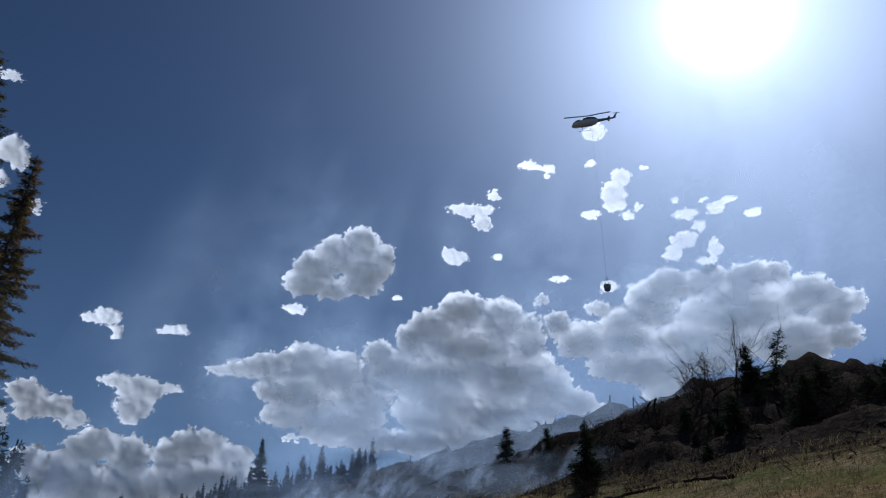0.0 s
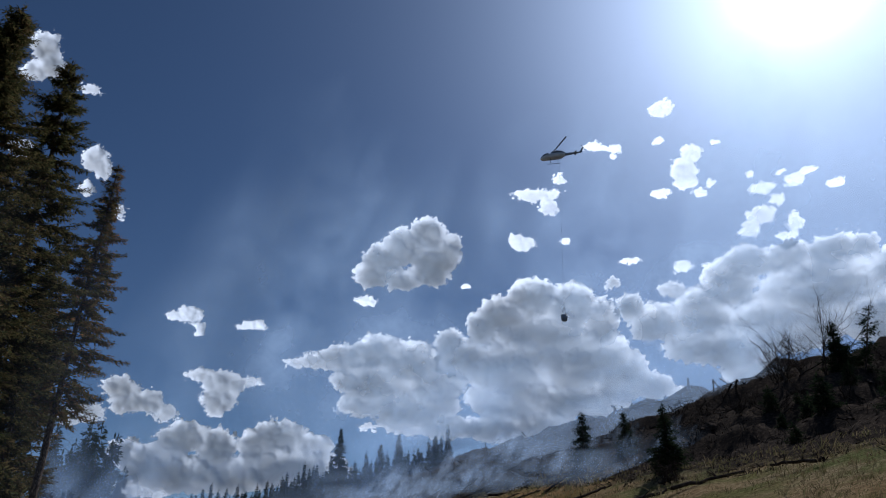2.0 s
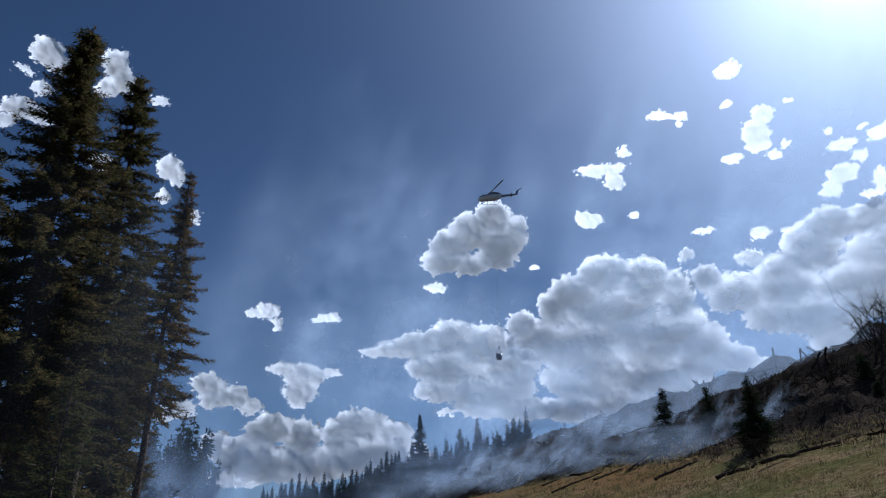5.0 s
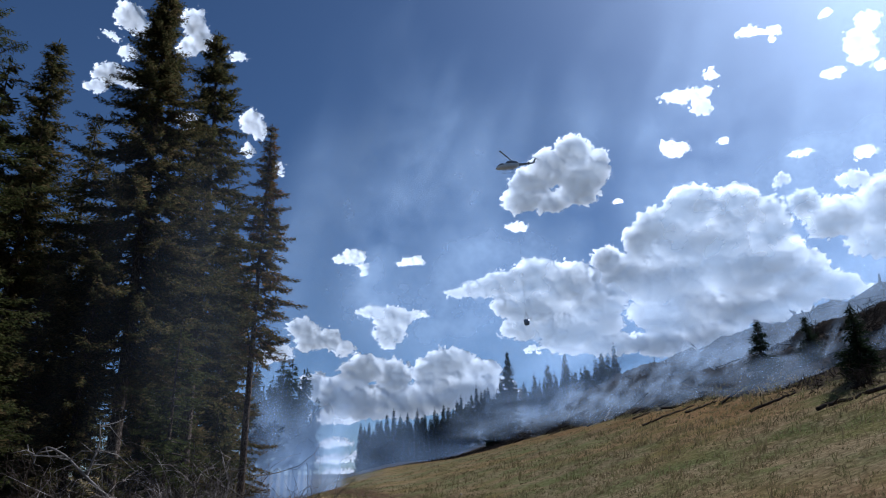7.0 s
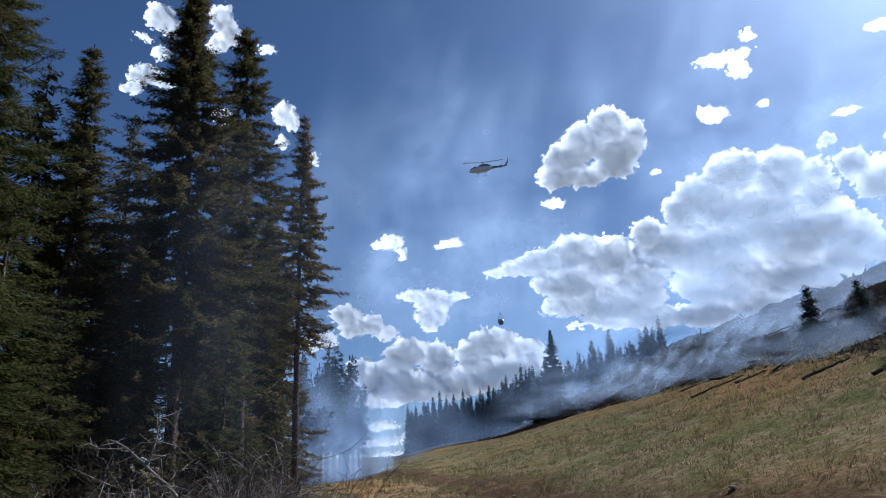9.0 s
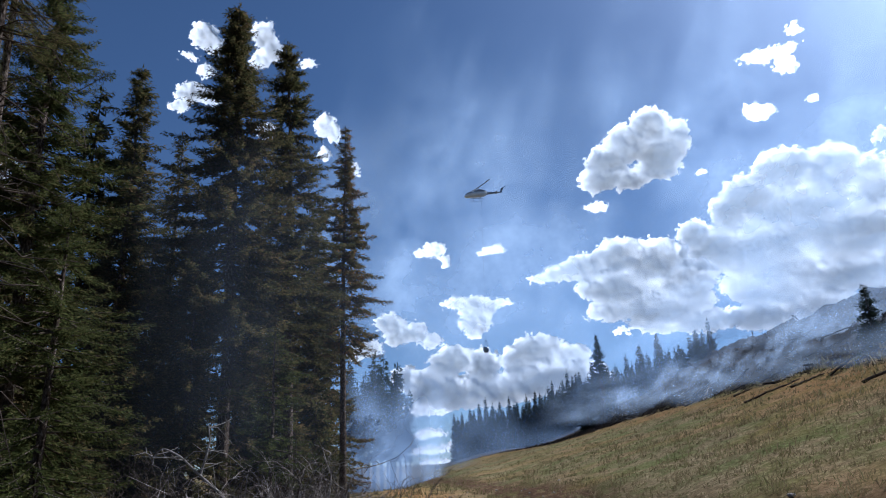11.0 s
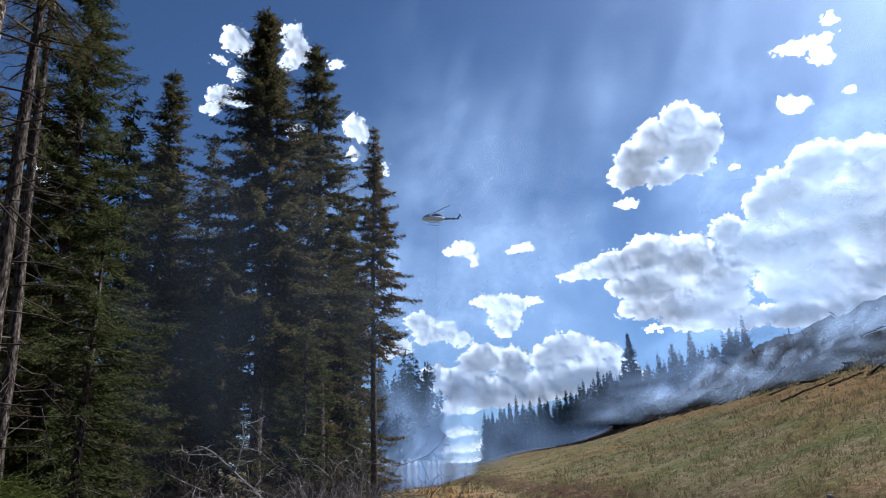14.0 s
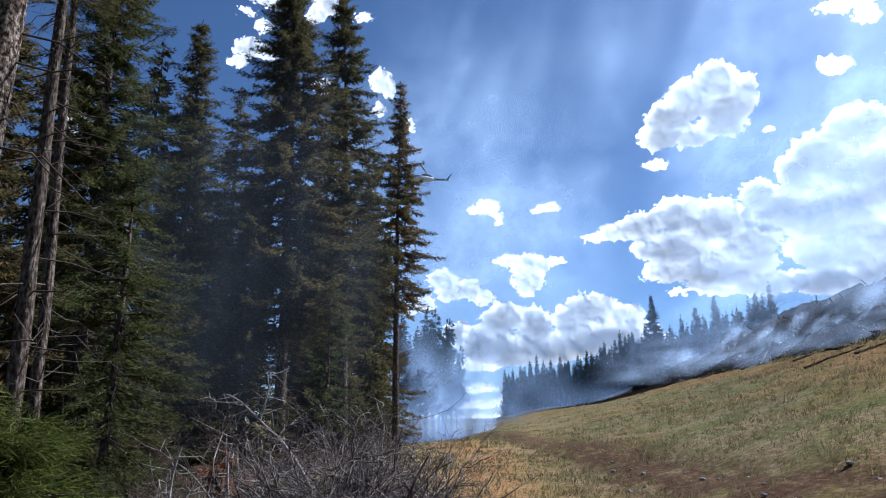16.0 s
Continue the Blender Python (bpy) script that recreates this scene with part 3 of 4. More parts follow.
CLOUDS.append(('wide backlit cumulus cloud with glowing white rim', [
    (33.2, 21.9, 0.47, 0.57), (34.5, 19.8, 1.20, 1.12), (36.6, 18.5, 2.10, 1.57), (38.2, 21.0, 1.09, 0.74), (39.1, 16.6, 2.23, 1.45), (40.3, 19.0, 2.31, 2.01),
    (42.7, 21.1, 2.18, 2.00), (44.5, 22.5, 1.89, 1.27), (47.1, 22.4, 2.09, 0.98), (50.8, 22.3, 1.83, 1.05), (53.0, 22.1, 1.00, 0.86), (49.3, 20.1, 4.23, 2.27),
    (54.4, 20.3, 2.09, 1.35), (56.3, 18.9, 1.58, 1.24), (57.8, 19.0, 0.70, 0.81), (56.4, 16.8, 1.49, 1.22), (52.9, 17.0, 3.39, 2.10), (46.7, 17.5, 4.54, 2.55),
    (42.0, 16.1, 3.25, 1.79), (43.3, 14.1, 2.12, 1.40),
]))
CLOUDS.append(('small white scrap of cloud', [
    (39.5, 35.3, 0.99, 0.64), (40.1, 35.7, 0.45, 0.36),
]))
CLOUDS.append(('thin white wisp of cloud', [
    (32.6, 33.3, 0.84, 0.37), (33.7, 33.0, 0.93, 0.28), (34.9, 32.8, 0.56, 0.37), (34.6, 32.2, 0.28, 0.23),
]))
CLOUDS.append(('small white scrap of cloud', [
    (38.9, 32.9, 0.45, 0.32),
]))
CLOUDS.append(('ragged white cloud scraps', [
    (41.6, 31.5, 0.89, 0.73), (40.7, 30.3, 1.08, 1.02), (40.7, 29.2, 0.99, 0.56), (38.4, 28.7, 0.82, 0.33), (41.8, 28.3, 0.53, 0.37), (42.8, 28.9, 0.35, 0.46),
    (43.7, 31.9, 0.39, 0.23),
]))
CLOUDS.append(('small white scrap of cloud', [
    (27.2, 29.7, 1.91, 0.57), (28.2, 28.6, 0.86, 0.76), (29.3, 30.9, 0.52, 0.43), (25.5, 29.9, 0.72, 0.29),
]))
CLOUDS.append(('thin white wisp of cloud', [
    (25.5, 25.7, 1.25, 0.62), (25.0, 26.2, 0.58, 0.38),
]))
CLOUDS.append(('thin white wisp of cloud', [
    (29.5, 25.7, 0.43, 0.29),
]))
CLOUDS.append(('thin white wisp of cloud', [
    (35.0, 23.6, 0.93, 0.28),
]))
CLOUDS.append(('thin white wisp of cloud', [
    (39.4, 22.6, 0.81, 0.42),
]))
CLOUDS.append(('ragged white cloud scraps near the sun', [
    (46.3, 25.7, 1.10, 0.81), (45.2, 24.7, 0.77, 0.64), (47.7, 26.6, 0.50, 0.45), (48.6, 24.6, 0.50, 0.71), (47.8, 23.8, 0.92, 0.36),
]))
CLOUDS.append(('ragged white cloud scraps near the sun', [
    (49.3, 27.8, 0.74, 0.53), (46.8, 27.7, 1.02, 0.40), (48.5, 28.6, 0.42, 0.22), (50.3, 28.2, 0.90, 0.26), (46.1, 28.9, 0.34, 0.27),
]))
CLOUDS.append(('thin white wisp of cloud', [
    (52.2, 26.9, 0.67, 0.35),
]))
CLOUDS.append(('thin white wisp of cloud', [
    (20.3, 22.2, 0.43, 0.24),
]))
CLOUDS.append(('small white puff of cloud', [
    (-3.3, 18.3, 1.00, 0.68), (-4.5, 18.0, 0.68, 0.34), (-2.4, 17.2, 0.43, 0.60),
]))
CLOUDS.append(('thin white wisp of cloud', [
    (1.9, 18.0, 0.99, 0.44), (1.0, 17.7, 0.57, 0.22),
]))
CLOUDS.append(('white puffy cloud low in the sky', [
    (-1.3, 13.6, 1.35, 0.59), (0.2, 13.2, 1.81, 1.01), (2.2, 13.5, 1.14, 0.39), (-0.1, 11.8, 1.48, 0.92), (-0.2, 10.9, 0.70, 0.37), (-2.5, 13.5, 0.61, 0.25),
]))
CLOUDS.append(('white cumulus cloud low in the sky', [
    (-7.5, 12.2, 1.44, 0.87), (-5.6, 11.3, 1.59, 0.88), (-3.8, 10.5, 0.87, 0.64), (-6.6, 11.1, 1.38, 0.87),
]))
CLOUDS.append(('bank of low cumulus clouds over the forest', [
    (-2.4, 9.0, 1.91, 1.12), (-4.0, 6.9, 2.64, 1.62), (0.4, 8.4, 1.61, 1.29), (5.0, 9.6, 2.13, 1.26), (3.5, 8.8, 1.60, 1.24), (7.7, 8.8, 1.77, 1.01),
    (-0.3, 6.2, 5.59, 1.41), (6.3, 7.0, 4.91, 1.48), (-6.4, 7.8, 1.09, 0.76),
]))
CLOUDS.append(('small white scrap of cloud', [
    (-3.7, 7.5, 0.50, 0.35),
]))
CLOUDS.append(('small white cumulus cloud low in the sky', [
    (-6.2, 7.4, 1.25, 1.07), (-5.1, 6.7, 1.26, 0.71), (-3.8, 7.5, 0.45, 0.36),
]))
CLOUDS.append(('thin layer of white cloud near the horizon', [
    (-4.8, 5.0, 2.14, 0.53), (-3.4, 4.8, 1.08, 0.35),
]))
CLOUDS.append(('thin layer of white cloud near the horizon', [
    (-4.2, 3.1, 1.33, 0.34), (-4.9, 2.9, 1.06, 0.26),
]))
CLOUDS.append(('thin layer of white cloud near the horizon', [
    (-4.4, 1.8, 1.76, 0.38), (-2.7, 2.0, 1.33, 0.30), (-3.9, 0.8, 1.31, 0.29),
]))
CLOUDS.append(('small white cloud behind the pine tops', [
    (-9.3, 10.1, 1.32, 0.72), (-10.2, 9.7, 1.30, 0.62),
]))
CLOUDS.append(('white cloud behind the pine tops', [
    (-24.4, 34.6, 1.11, 1.03), (-23.6, 34.0, 0.98, 0.80), (-25.5, 32.8, 0.66, 0.28), (-24.1, 31.9, 0.75, 0.57),
]))
CLOUDS.append(('white cloud behind the pine tops', [
    (-19.2, 35.4, 1.03, 1.06), (-18.2, 34.3, 0.81, 1.16), (-19.3, 33.3, 0.80, 0.83), (-15.1, 33.4, 0.75, 0.34),
]))
CLOUDS.append(('white cloud behind the pine tops', [
    (-25.1, 30.1, 1.18, 0.89), (-26.2, 29.0, 0.79, 0.48), (-23.5, 30.0, 0.98, 0.74),
]))
CLOUDS.append(('small white cloud behind the pine tops', [
    (-13.1, 28.6, 1.03, 0.98), (-12.3, 28.0, 0.61, 0.72), (-13.3, 26.3, 0.60, 0.72), (-10.3, 25.2, 0.44, 0.60), (-18.5, 27.9, 0.89, 0.61),
]))
CLOUDS.append(('white cloud seen between the trunks', [
    (-38.0, 22.9, 0.69, 0.89), (-38.0, 21.7, 0.76, 0.89), (-37.4, 21.4, 0.42, 0.49),
]))
CLOUD_FAR = 3000.0


def build_cloud(label, blobs, k):
    """A cumulus cloud: heaps, puffs on the heaps and smaller puffs on those, as one bulging skin."""
    b = np.array(blobs)
    r2 = np.random.RandomState(900 + k)
    el0 = float(b[:, 1].mean())
    ce = math.cos(radians(el0))
    b[:, 0] *= ce
    size = float(np.sqrt(b[:, 2] * b[:, 3]).mean())
    puffs = []
    for u, v, ra, re in b:
        puffs.append((u, v, ra, re, 0.0, 0.55 * re))
        for i in range(int(7 + 5 * ra / re)):
            a, q = r2.rand() * 6.283, 0.92 * math.sqrt(r2.rand())
            r = re * r2.uniform(0.26, 0.52)
            cu, cv = u + (ra - 0.55 * r) * q * math.cos(a), v + (re - 0.55 * r) * q * math.sin(a)
            cz = 0.4 * re * math.sqrt(1 - q * q)
            puffs.append((cu, cv, r * r2.uniform(0.9, 1.25), r, cz, r))
            for j in range(7 if r > 0.25 else 3):
                a2 = r2.uniform(-0.6, 3.8)
                p = r * r2.uniform(0.24, 0.46)
                t = r2.uniform(0.3, 0.95)
                puffs.append((cu + r * t * math.cos(a2), cv + r * t * math.sin(a2), p, p, cz + r * 0.75 * math.sqrt(1 - t * t), 0.7 * p))
    pad, step = 0.5, 0.06 if size > 0.6 else 0.045
    us = np.arange((b[:, 0] - b[:, 2]).min() - pad, (b[:, 0] + b[:, 2]).max() + pad, step)
    vs = np.arange((b[:, 1] - b[:, 3]).min() - pad, (b[:, 1] + b[:, 3]).max() + pad, step)
    U, V = np.meshgrid(us, vs, indexing="ij")
    w1, w2 = min(0.4, 0.26 * size), min(0.42, 0.42 * size + 0.05)
    f1, f2 = 0.9 / max(size, 0.35), 2.0 + 1.4 / (0.4 + size)
    WU = U + w1 * (fbm(U * f1 + 3.7 * k, V * f1, 4, 0.6) - 0.5) * 2 + w2 * (fbm(U * f2 + k, V * f2 + 11, 5, 0.72) - 0.5) * 2
    WV = V + w1 * (fbm(U * f1, V * f1 + 50 + 1.9 * k, 4, 0.6) - 0.5) * 2 + w2 * (fbm(U * f2 + 70, V * f2 + k, 5, 0.72) - 0.5) * 2
    SU = U + w1 * (fbm(U * f1 + 3.7 * k, V * f1, 2, 0.5) - 0.5) * 2
    SV = V + w1 * (fbm(U * f1, V * f1 + 50 + 1.9 * k, 2, 0.5) - 0.5) * 2
    H, inside = np.zeros(U.shape), np.full(U.shape, -0.6)
    for u, v, ra, re, z, rz in puffs:
        i0, i1 = np.searchsorted(us, (u - ra - 0.8, u + ra + 0.8))
        j0, j1 = np.searchsorted(vs, (v - re - 0.8, v + re + 0.8))
        if i0 == i1 or j0 == j1:
            continue
        d2 = ((WU[i0:i1, j0:j1] - u) / ra) ** 2 + ((WV[i0:i1, j0:j1] - v) / re) ** 2
        e2 = ((SU[i0:i1, j0:j1] - u) / (1.15 * ra)) ** 2 + ((SV[i0:i1, j0:j1] - v) / (1.15 * re)) ** 2
        dome = np.clip(1 - e2, 0, 1) ** 0.75
        H[i0:i1, j0:j1] = np.maximum(H[i0:i1, j0:j1], (z + rz) * dome)
        s = (1 - np.sqrt(d2)) * min(ra, re)
        inside[i0:i1, j0:j1] = np.maximum(inside[i0:i1, j0:j1], s)
    for i in range(5):
        H[1:-1, 1:-1] = (H[1:-1, 1:-1] * 2 + H[:-2, 1:-1] + H[2:, 1:-1] + H[1:-1, :-2] + H[1:-1, 2:]) / 6
    grain = fbm(U * 3.2 + 31, V * 3.2 + k, 5, 0.75) - 0.5
    cover = inside + 0.05 + 0.5 * grain * min(1.0, size + 0.3) * smooth(0.7, 0.2, inside)
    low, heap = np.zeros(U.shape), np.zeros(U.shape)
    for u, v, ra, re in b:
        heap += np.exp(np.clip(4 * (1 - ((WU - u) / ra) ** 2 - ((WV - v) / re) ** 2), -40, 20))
        # field shifted down, which paints shade into each heap's underside
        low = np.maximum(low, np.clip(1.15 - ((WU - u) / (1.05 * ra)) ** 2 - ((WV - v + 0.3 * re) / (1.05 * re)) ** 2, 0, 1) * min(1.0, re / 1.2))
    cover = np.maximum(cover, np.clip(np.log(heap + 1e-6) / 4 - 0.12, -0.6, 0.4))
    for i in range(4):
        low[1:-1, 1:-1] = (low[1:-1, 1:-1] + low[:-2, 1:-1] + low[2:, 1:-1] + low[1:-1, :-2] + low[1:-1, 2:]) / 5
    # droplet depth plus that painted shade, greyer towards each base
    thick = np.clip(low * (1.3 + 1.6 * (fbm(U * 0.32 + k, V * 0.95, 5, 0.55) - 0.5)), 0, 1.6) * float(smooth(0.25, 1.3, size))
    A, E = np.radians(U / ce), np.radians(V)
    R = CLOUD_FAR + 8 * k - 24.0 * (H + 0.03 * grain)
    pos = np.stack([R * np.cos(E) * np.sin(A), R * np.cos(E) * np.cos(A), EYE + R * np.sin(E)], -1)
    n, m = U.shape
    i, j = np.meshgrid(np.arange(n - 1), np.arange(m - 1), indexing="ij")
    q = np.stack([i * m + j, (i + 1) * m + j, (i + 1) * m + j + 1, i * m + j + 1], -1).reshape(-1, 4)
    q = q[(cover.ravel()[q] > -0.05).any(1)]
    used = np.unique(q)
    back = np.zeros(n * m, int)
    back[used] = np.arange(len(used))
    me = raw_mesh("cloud", pos.reshape(-1, 3)[used], back[q], CLOUD, True, {"cover": cover.ravel()[used], "thickness_or_shade": thick.ravel()[used]})
    tagged(new("cloud", me), label, "cloud", "clouds in the sky")


for k, (label, blobs) in enumerate(CLOUDS):
    build_cloud(label, blobs, k)


# ---------------------------------------------------------------- helicopter
HELI = [
    (0, 112.9, 137.6, 131.8, -0.35, 0.29),
    (0.5, 108.8, 145.5, 131.2, -0.90, 0.67),
    (1.5, 98.6, 161.2, 127.6, -0.76, 0.46),
    (2.5, 89.6, 171.5, 122.4, -2.41, 1.24),
    (3.5, 77.3, 182.3, 118.7, -1.43, 0.60),
    (6, 50.9, 205.8, 110.2, -0.94, 0.23),
    (6.5, 46.4, 209.3, 109.4, -0.78, 0.17),
    (7, 41.9, 212.7, 106.5, 2.11, -0.43),
    (7.5, 37.4, 216.0, 105.2, 1.83, -0.32),
    (8.5, 26.0, 222.5, 102.9, 4.11, -0.52),
    (9.5, 17.0, 224.4, 101.2, -0.60, 0.04),
    (12, -5.1, 227.4, 92.7, -2.42, -0.07),
    (12.5, -10.0, 227.8, 91.5, -2.68, -0.13),
    (13, -13.7, 227.6, 90.3, -3.56, -0.24),
    (13.5, -17.4, 227.3, 88.6, -3.55, -0.30),
    (14, -21.8, 227.0, 88.2, -3.55, -0.37),
    (14.5, -24.7, 226.7, 87.9, -3.54, -0.41),
    (15, -29.3, 226.1, 87.8, -3.53, -0.49),
    (16, -34.6, 225.4, 87.3, -3.52, -0.57),
]


def block(sections, sides=14):
    """A lofted body along x: sections of (x, y centre, z centre, half width, half height)."""
    ang = np.arange(sides) * 2 * np.pi / sides
    v = []
    for x, cy, cz, w, hh in sections:
        c, s = np.cos(ang), np.sin(ang)
        v.append(np.column_stack([np.full(sides, x), cy + w * np.sign(c) * np.abs(c) ** 0.75, cz + hh * np.sign(s) * np.abs(s) ** 0.75]))
    n = len(sections)
    i, j = np.meshgrid(np.arange(n - 1), np.arange(sides), indexing="ij")
    j2 = (j + 1) % sides
    q = np.stack([i * sides + j, i * sides + j2, (i + 1) * sides + j2, (i + 1) * sides + j], -1).reshape(-1, 4)
    return np.concatenate(v), q


PAINT = surface("pale_paint", [(0.4, (0.72, 0.72, 0.7)), (0.6, (0.8, 0.8, 0.78))], 0.8, rough=0.4, bumpy=0)
DARKPAINT = surface("dark_paint", [(0.4, (0.2, 0.22, 0.26)), (0.6, (0.28, 0.3, 0.34))], 0.8, rough=0.35, bumpy=0)
METAL = surface("dull_metal", [(0.4, (0.12, 0.12, 0.13)), (0.6, (0.2, 0.2, 0.2))], 3, rough=0.5, bumpy=0, metal=0.6)


def build_helicopter():
    h = tagged(new("helicopter"), "grey and dark helicopter flying with a long line", "helicopter")
    body = [(6.1, 0, -0.55, 0.05, 0.05), (5.8, 0, -0.5, 0.5, 0.42), (5.0, 0, -0.3, 0.95, 0.8), (4.0, 0, -0.05, 1.2, 0.95), (2.5, 0, 0.0, 1.25, 1.0), (0.5, 0, 0.0, 1.25, 1.0), (-0.8, 0, 0.1, 1.1, 0.85), (-1.8, 0, 0.3, 0.75, 0.65), (-2.2, 0, 0.4, 0.45, 0.42)]
    part("fuselage", raw_mesh("fuselage", *block(body), PAINT, True), h)
    part("windscreen", raw_mesh("windscreen", *block([(5.75, 0, 0.0, 0.3, 0.15), (5.1, 0, 0.25, 0.86, 0.42), (4.2, 0, 0.5, 1.22, 0.55), (3.3, 0, 0.6, 1.27, 0.55)]), DARKPAINT, True), h, "dark cockpit glazing")
    part("engine_housing", raw_mesh("engine_housing", *block([(2.6, 0, 1.2, 0.1, 0.1), (2.2, 0, 1.35, 0.6, 0.45), (0.5, 0, 1.5, 0.75, 0.55), (-1.2, 0, 1.3, 0.6, 0.5), (-2.2, 0, 0.9, 0.2, 0.2)]), DARKPAINT, True), h)
    part("tail_boom", raw_mesh("tail_boom", *block([(-1.9, 0, 0.35, 0.5, 0.5), (-4.5, 0, 0.5, 0.32, 0.34), (-7.0, 0, 0.65, 0.2, 0.24), (-7.8, 0, 0.75, 0.1, 0.15)]), DARKPAINT, True), h)
    part("tail_fin", raw_mesh("tail_fin", *block([(-6.9, 0, 0.8, 0.08, 0.2), (-7.6, 0, 1.5, 0.07, 0.65), (-8.1, 0, 2.3, 0.05, 0.35), (-8.3, 0, 2.6, 0.02, 0.1)]), DARKPAINT, True), h)
    part("stabiliser", raw_mesh("stabiliser", *block([(-5.0, 0, 0.55, 0.2, 0.02), (-5.3, 0, 0.55, 1.4, 0.05), (-5.8, 0, 0.55, 1.4, 0.03)]), DARKPAINT, True), h)
    for s in (-1, 1):
        skid = part("skid", raw_mesh("skid", *tube([(4.0, 1.2 * s, -1.75), (3.6, 1.25 * s, -1.95), (0, 1.25 * s, -2.0), (-0.6, 1.25 * s, -2.0)], [0.07] * 4, 6), METAL, True), h)
        for x in (0.4, 2.8):
            part("strut", raw_mesh("strut", *tube([(x, 0.6 * s, -1.0), (x, 1.1 * s, -1.5), (x, 1.25 * s, -1.95)], [0.06] * 3, 6), METAL, True), skid)
    part("mast", raw_mesh("mast", *tube([(0.9, 0, 1.6), (0.9, 0, 2.7)], [0.14, 0.1], 8), METAL, True), h)
    rotor = part("main_rotor", raw_mesh("hub", *block([(-0.4, 0, 0, 0.1, 0.05), (0, 0, 0, 0.3, 0.14), (0.4, 0, 0, 0.1, 0.05)]), METAL, True), h)
    for k in range(2):
        bl = part("rotor_blade", raw_mesh("rotor_blade", *block([(0.3, 0, 0, 0.15, 0.06), (1.2, 0, 0.05, 0.3, 0.05), (7.0, 0, 0.4, 0.3, 0.035), (7.2, 0, 0.42, 0.2, 0.02)]), DARKPAINT, True), rotor)
        bl.rotation_euler = (0, 0, math.pi * k)
    tail = part("tail_rotor", raw_mesh("tail_hub", *tube([(0, 0, 0), (0, 0.2, 0)], [0.1, 0.1], 8), METAL, True), h)
    for k in range(2):
        bl = part("rotor_blade", raw_mesh("tail_blade", *block([(0.1, 0.15, 0, 0.03, 0.1), (1.2, 0.15, 0, 0.02, 0.12)]), DARKPAINT, True), tail)
        bl.rotation_euler = (0, math.pi * k, 0)
    line = part("long_line", raw_mesh("long_line", *tube([(0, 0, 0), (0, 0, -26), (0, 0, -51.5)], [0.022] * 3, 5), METAL, True), h, "thin dark steel cable")
    bucket = part("water_bucket", raw_mesh("water_bucket", *lathe([(0.02, -56.0), (0.75, -55.9), (0.95, -55.2), (1.0, -54.2), (0.95, -54.2), (0.9, -55.0), (0.05, -55.6)]), DARKPAINT, True), line, "dark hanging water bucket")
    pieces = [tube([(math.cos(a) * 0.98, math.sin(a) * 0.98, -54.2), (0, 0, -51.5)], [0.03, 0.03], 4) for a in np.arange(6) * math.pi / 3]
    part("bucket_rigging", raw_mesh("bucket_rigging", *gather(pieces), METAL, True), line)
    return h, rotor, tail, line


def lathe(profile, sides=16):
    ang = np.arange(sides) * 2 * np.pi / sides
    v = np.concatenate([np.column_stack([r * np.cos(ang), r * np.sin(ang), np.full(sides, z)]) for r, z in profile])
    n = len(profile)
    i, j = np.meshgrid(np.arange(n - 1), np.arange(sides), indexing="ij")
    j2 = (j + 1) % sides
    return v, np.stack([i * sides + j, i * sides + j2, (i + 1) * sides + j2, (i + 1) * sides + j], -1).reshape(-1, 4)


heli, main_rotor, tail_rotor, long_line = build_helicopter()


# ---------------------------------------------------------------- bushes, dead branches, logs, stones
def twiggy(seed, h, stems, spread, thick, levels=3, kids=4, droop=0.0):
    """Bare branching wood: pieces of tube."""
    r2 = np.random.RandomState(seed)
    out = []

    def grow(p, d, L, r, lev):
        n = 5
        pts, q = [p], p
        for k in range(n):
            d = d + r2.normal(0, 0.17 + 0.12 * (droop > 0), 3) + np.array([0, 0, -droop * 0.1])
            d = d / np.linalg.norm(d)
            q = q + d * L / n
            pts.append(q)
        out.append(tube(pts if lev < 2 else pts[::2] + pts[-1:], np.linspace(r, r * 0.35, len(pts) if lev < 2 else len(pts[::2]) + 1), 5 if lev == 0 else 4 if lev == 1 else 3))
        if lev < levels:
            for k in range(kids):
                t = r2.randint(1, n + 1)
                dd = d * 0.6 + r2.normal(0, 0.55, 3) + np.array([0, 0, 0.15 - droop * 0.2])
                grow(pts[t], dd / np.linalg.norm(dd), L * r2.uniform(0.4, 0.7), r * (0.62 - 0.06 * t), lev + 1)

    for k in range(stems):
        a = r2.rand() * 6.283
        d = np.array([math.cos(a) * spread, math.sin(a) * spread, 1.0])
        grow(np.array([r2.normal(0, 0.15) * spread, r2.normal(0, 0.15) * spread, -0.1]), d / np.linalg.norm(d), h * r2.uniform(0.5, 0.75), thick, 0)
    return gather(out)


def shrub(label, seed, mat, az, r, group, **kw):
    ob = new("bare_shrub")
    tagged(part("twigwork", raw_mesh("twigwork", *twiggy(seed, **kw), mat, True), ob), kind="stuff")
    p = on_ground(az, r)
    ob.matrix_world = pose(p.x, p.y, p.z)
    return tagged(ob, label, "shrub", group)


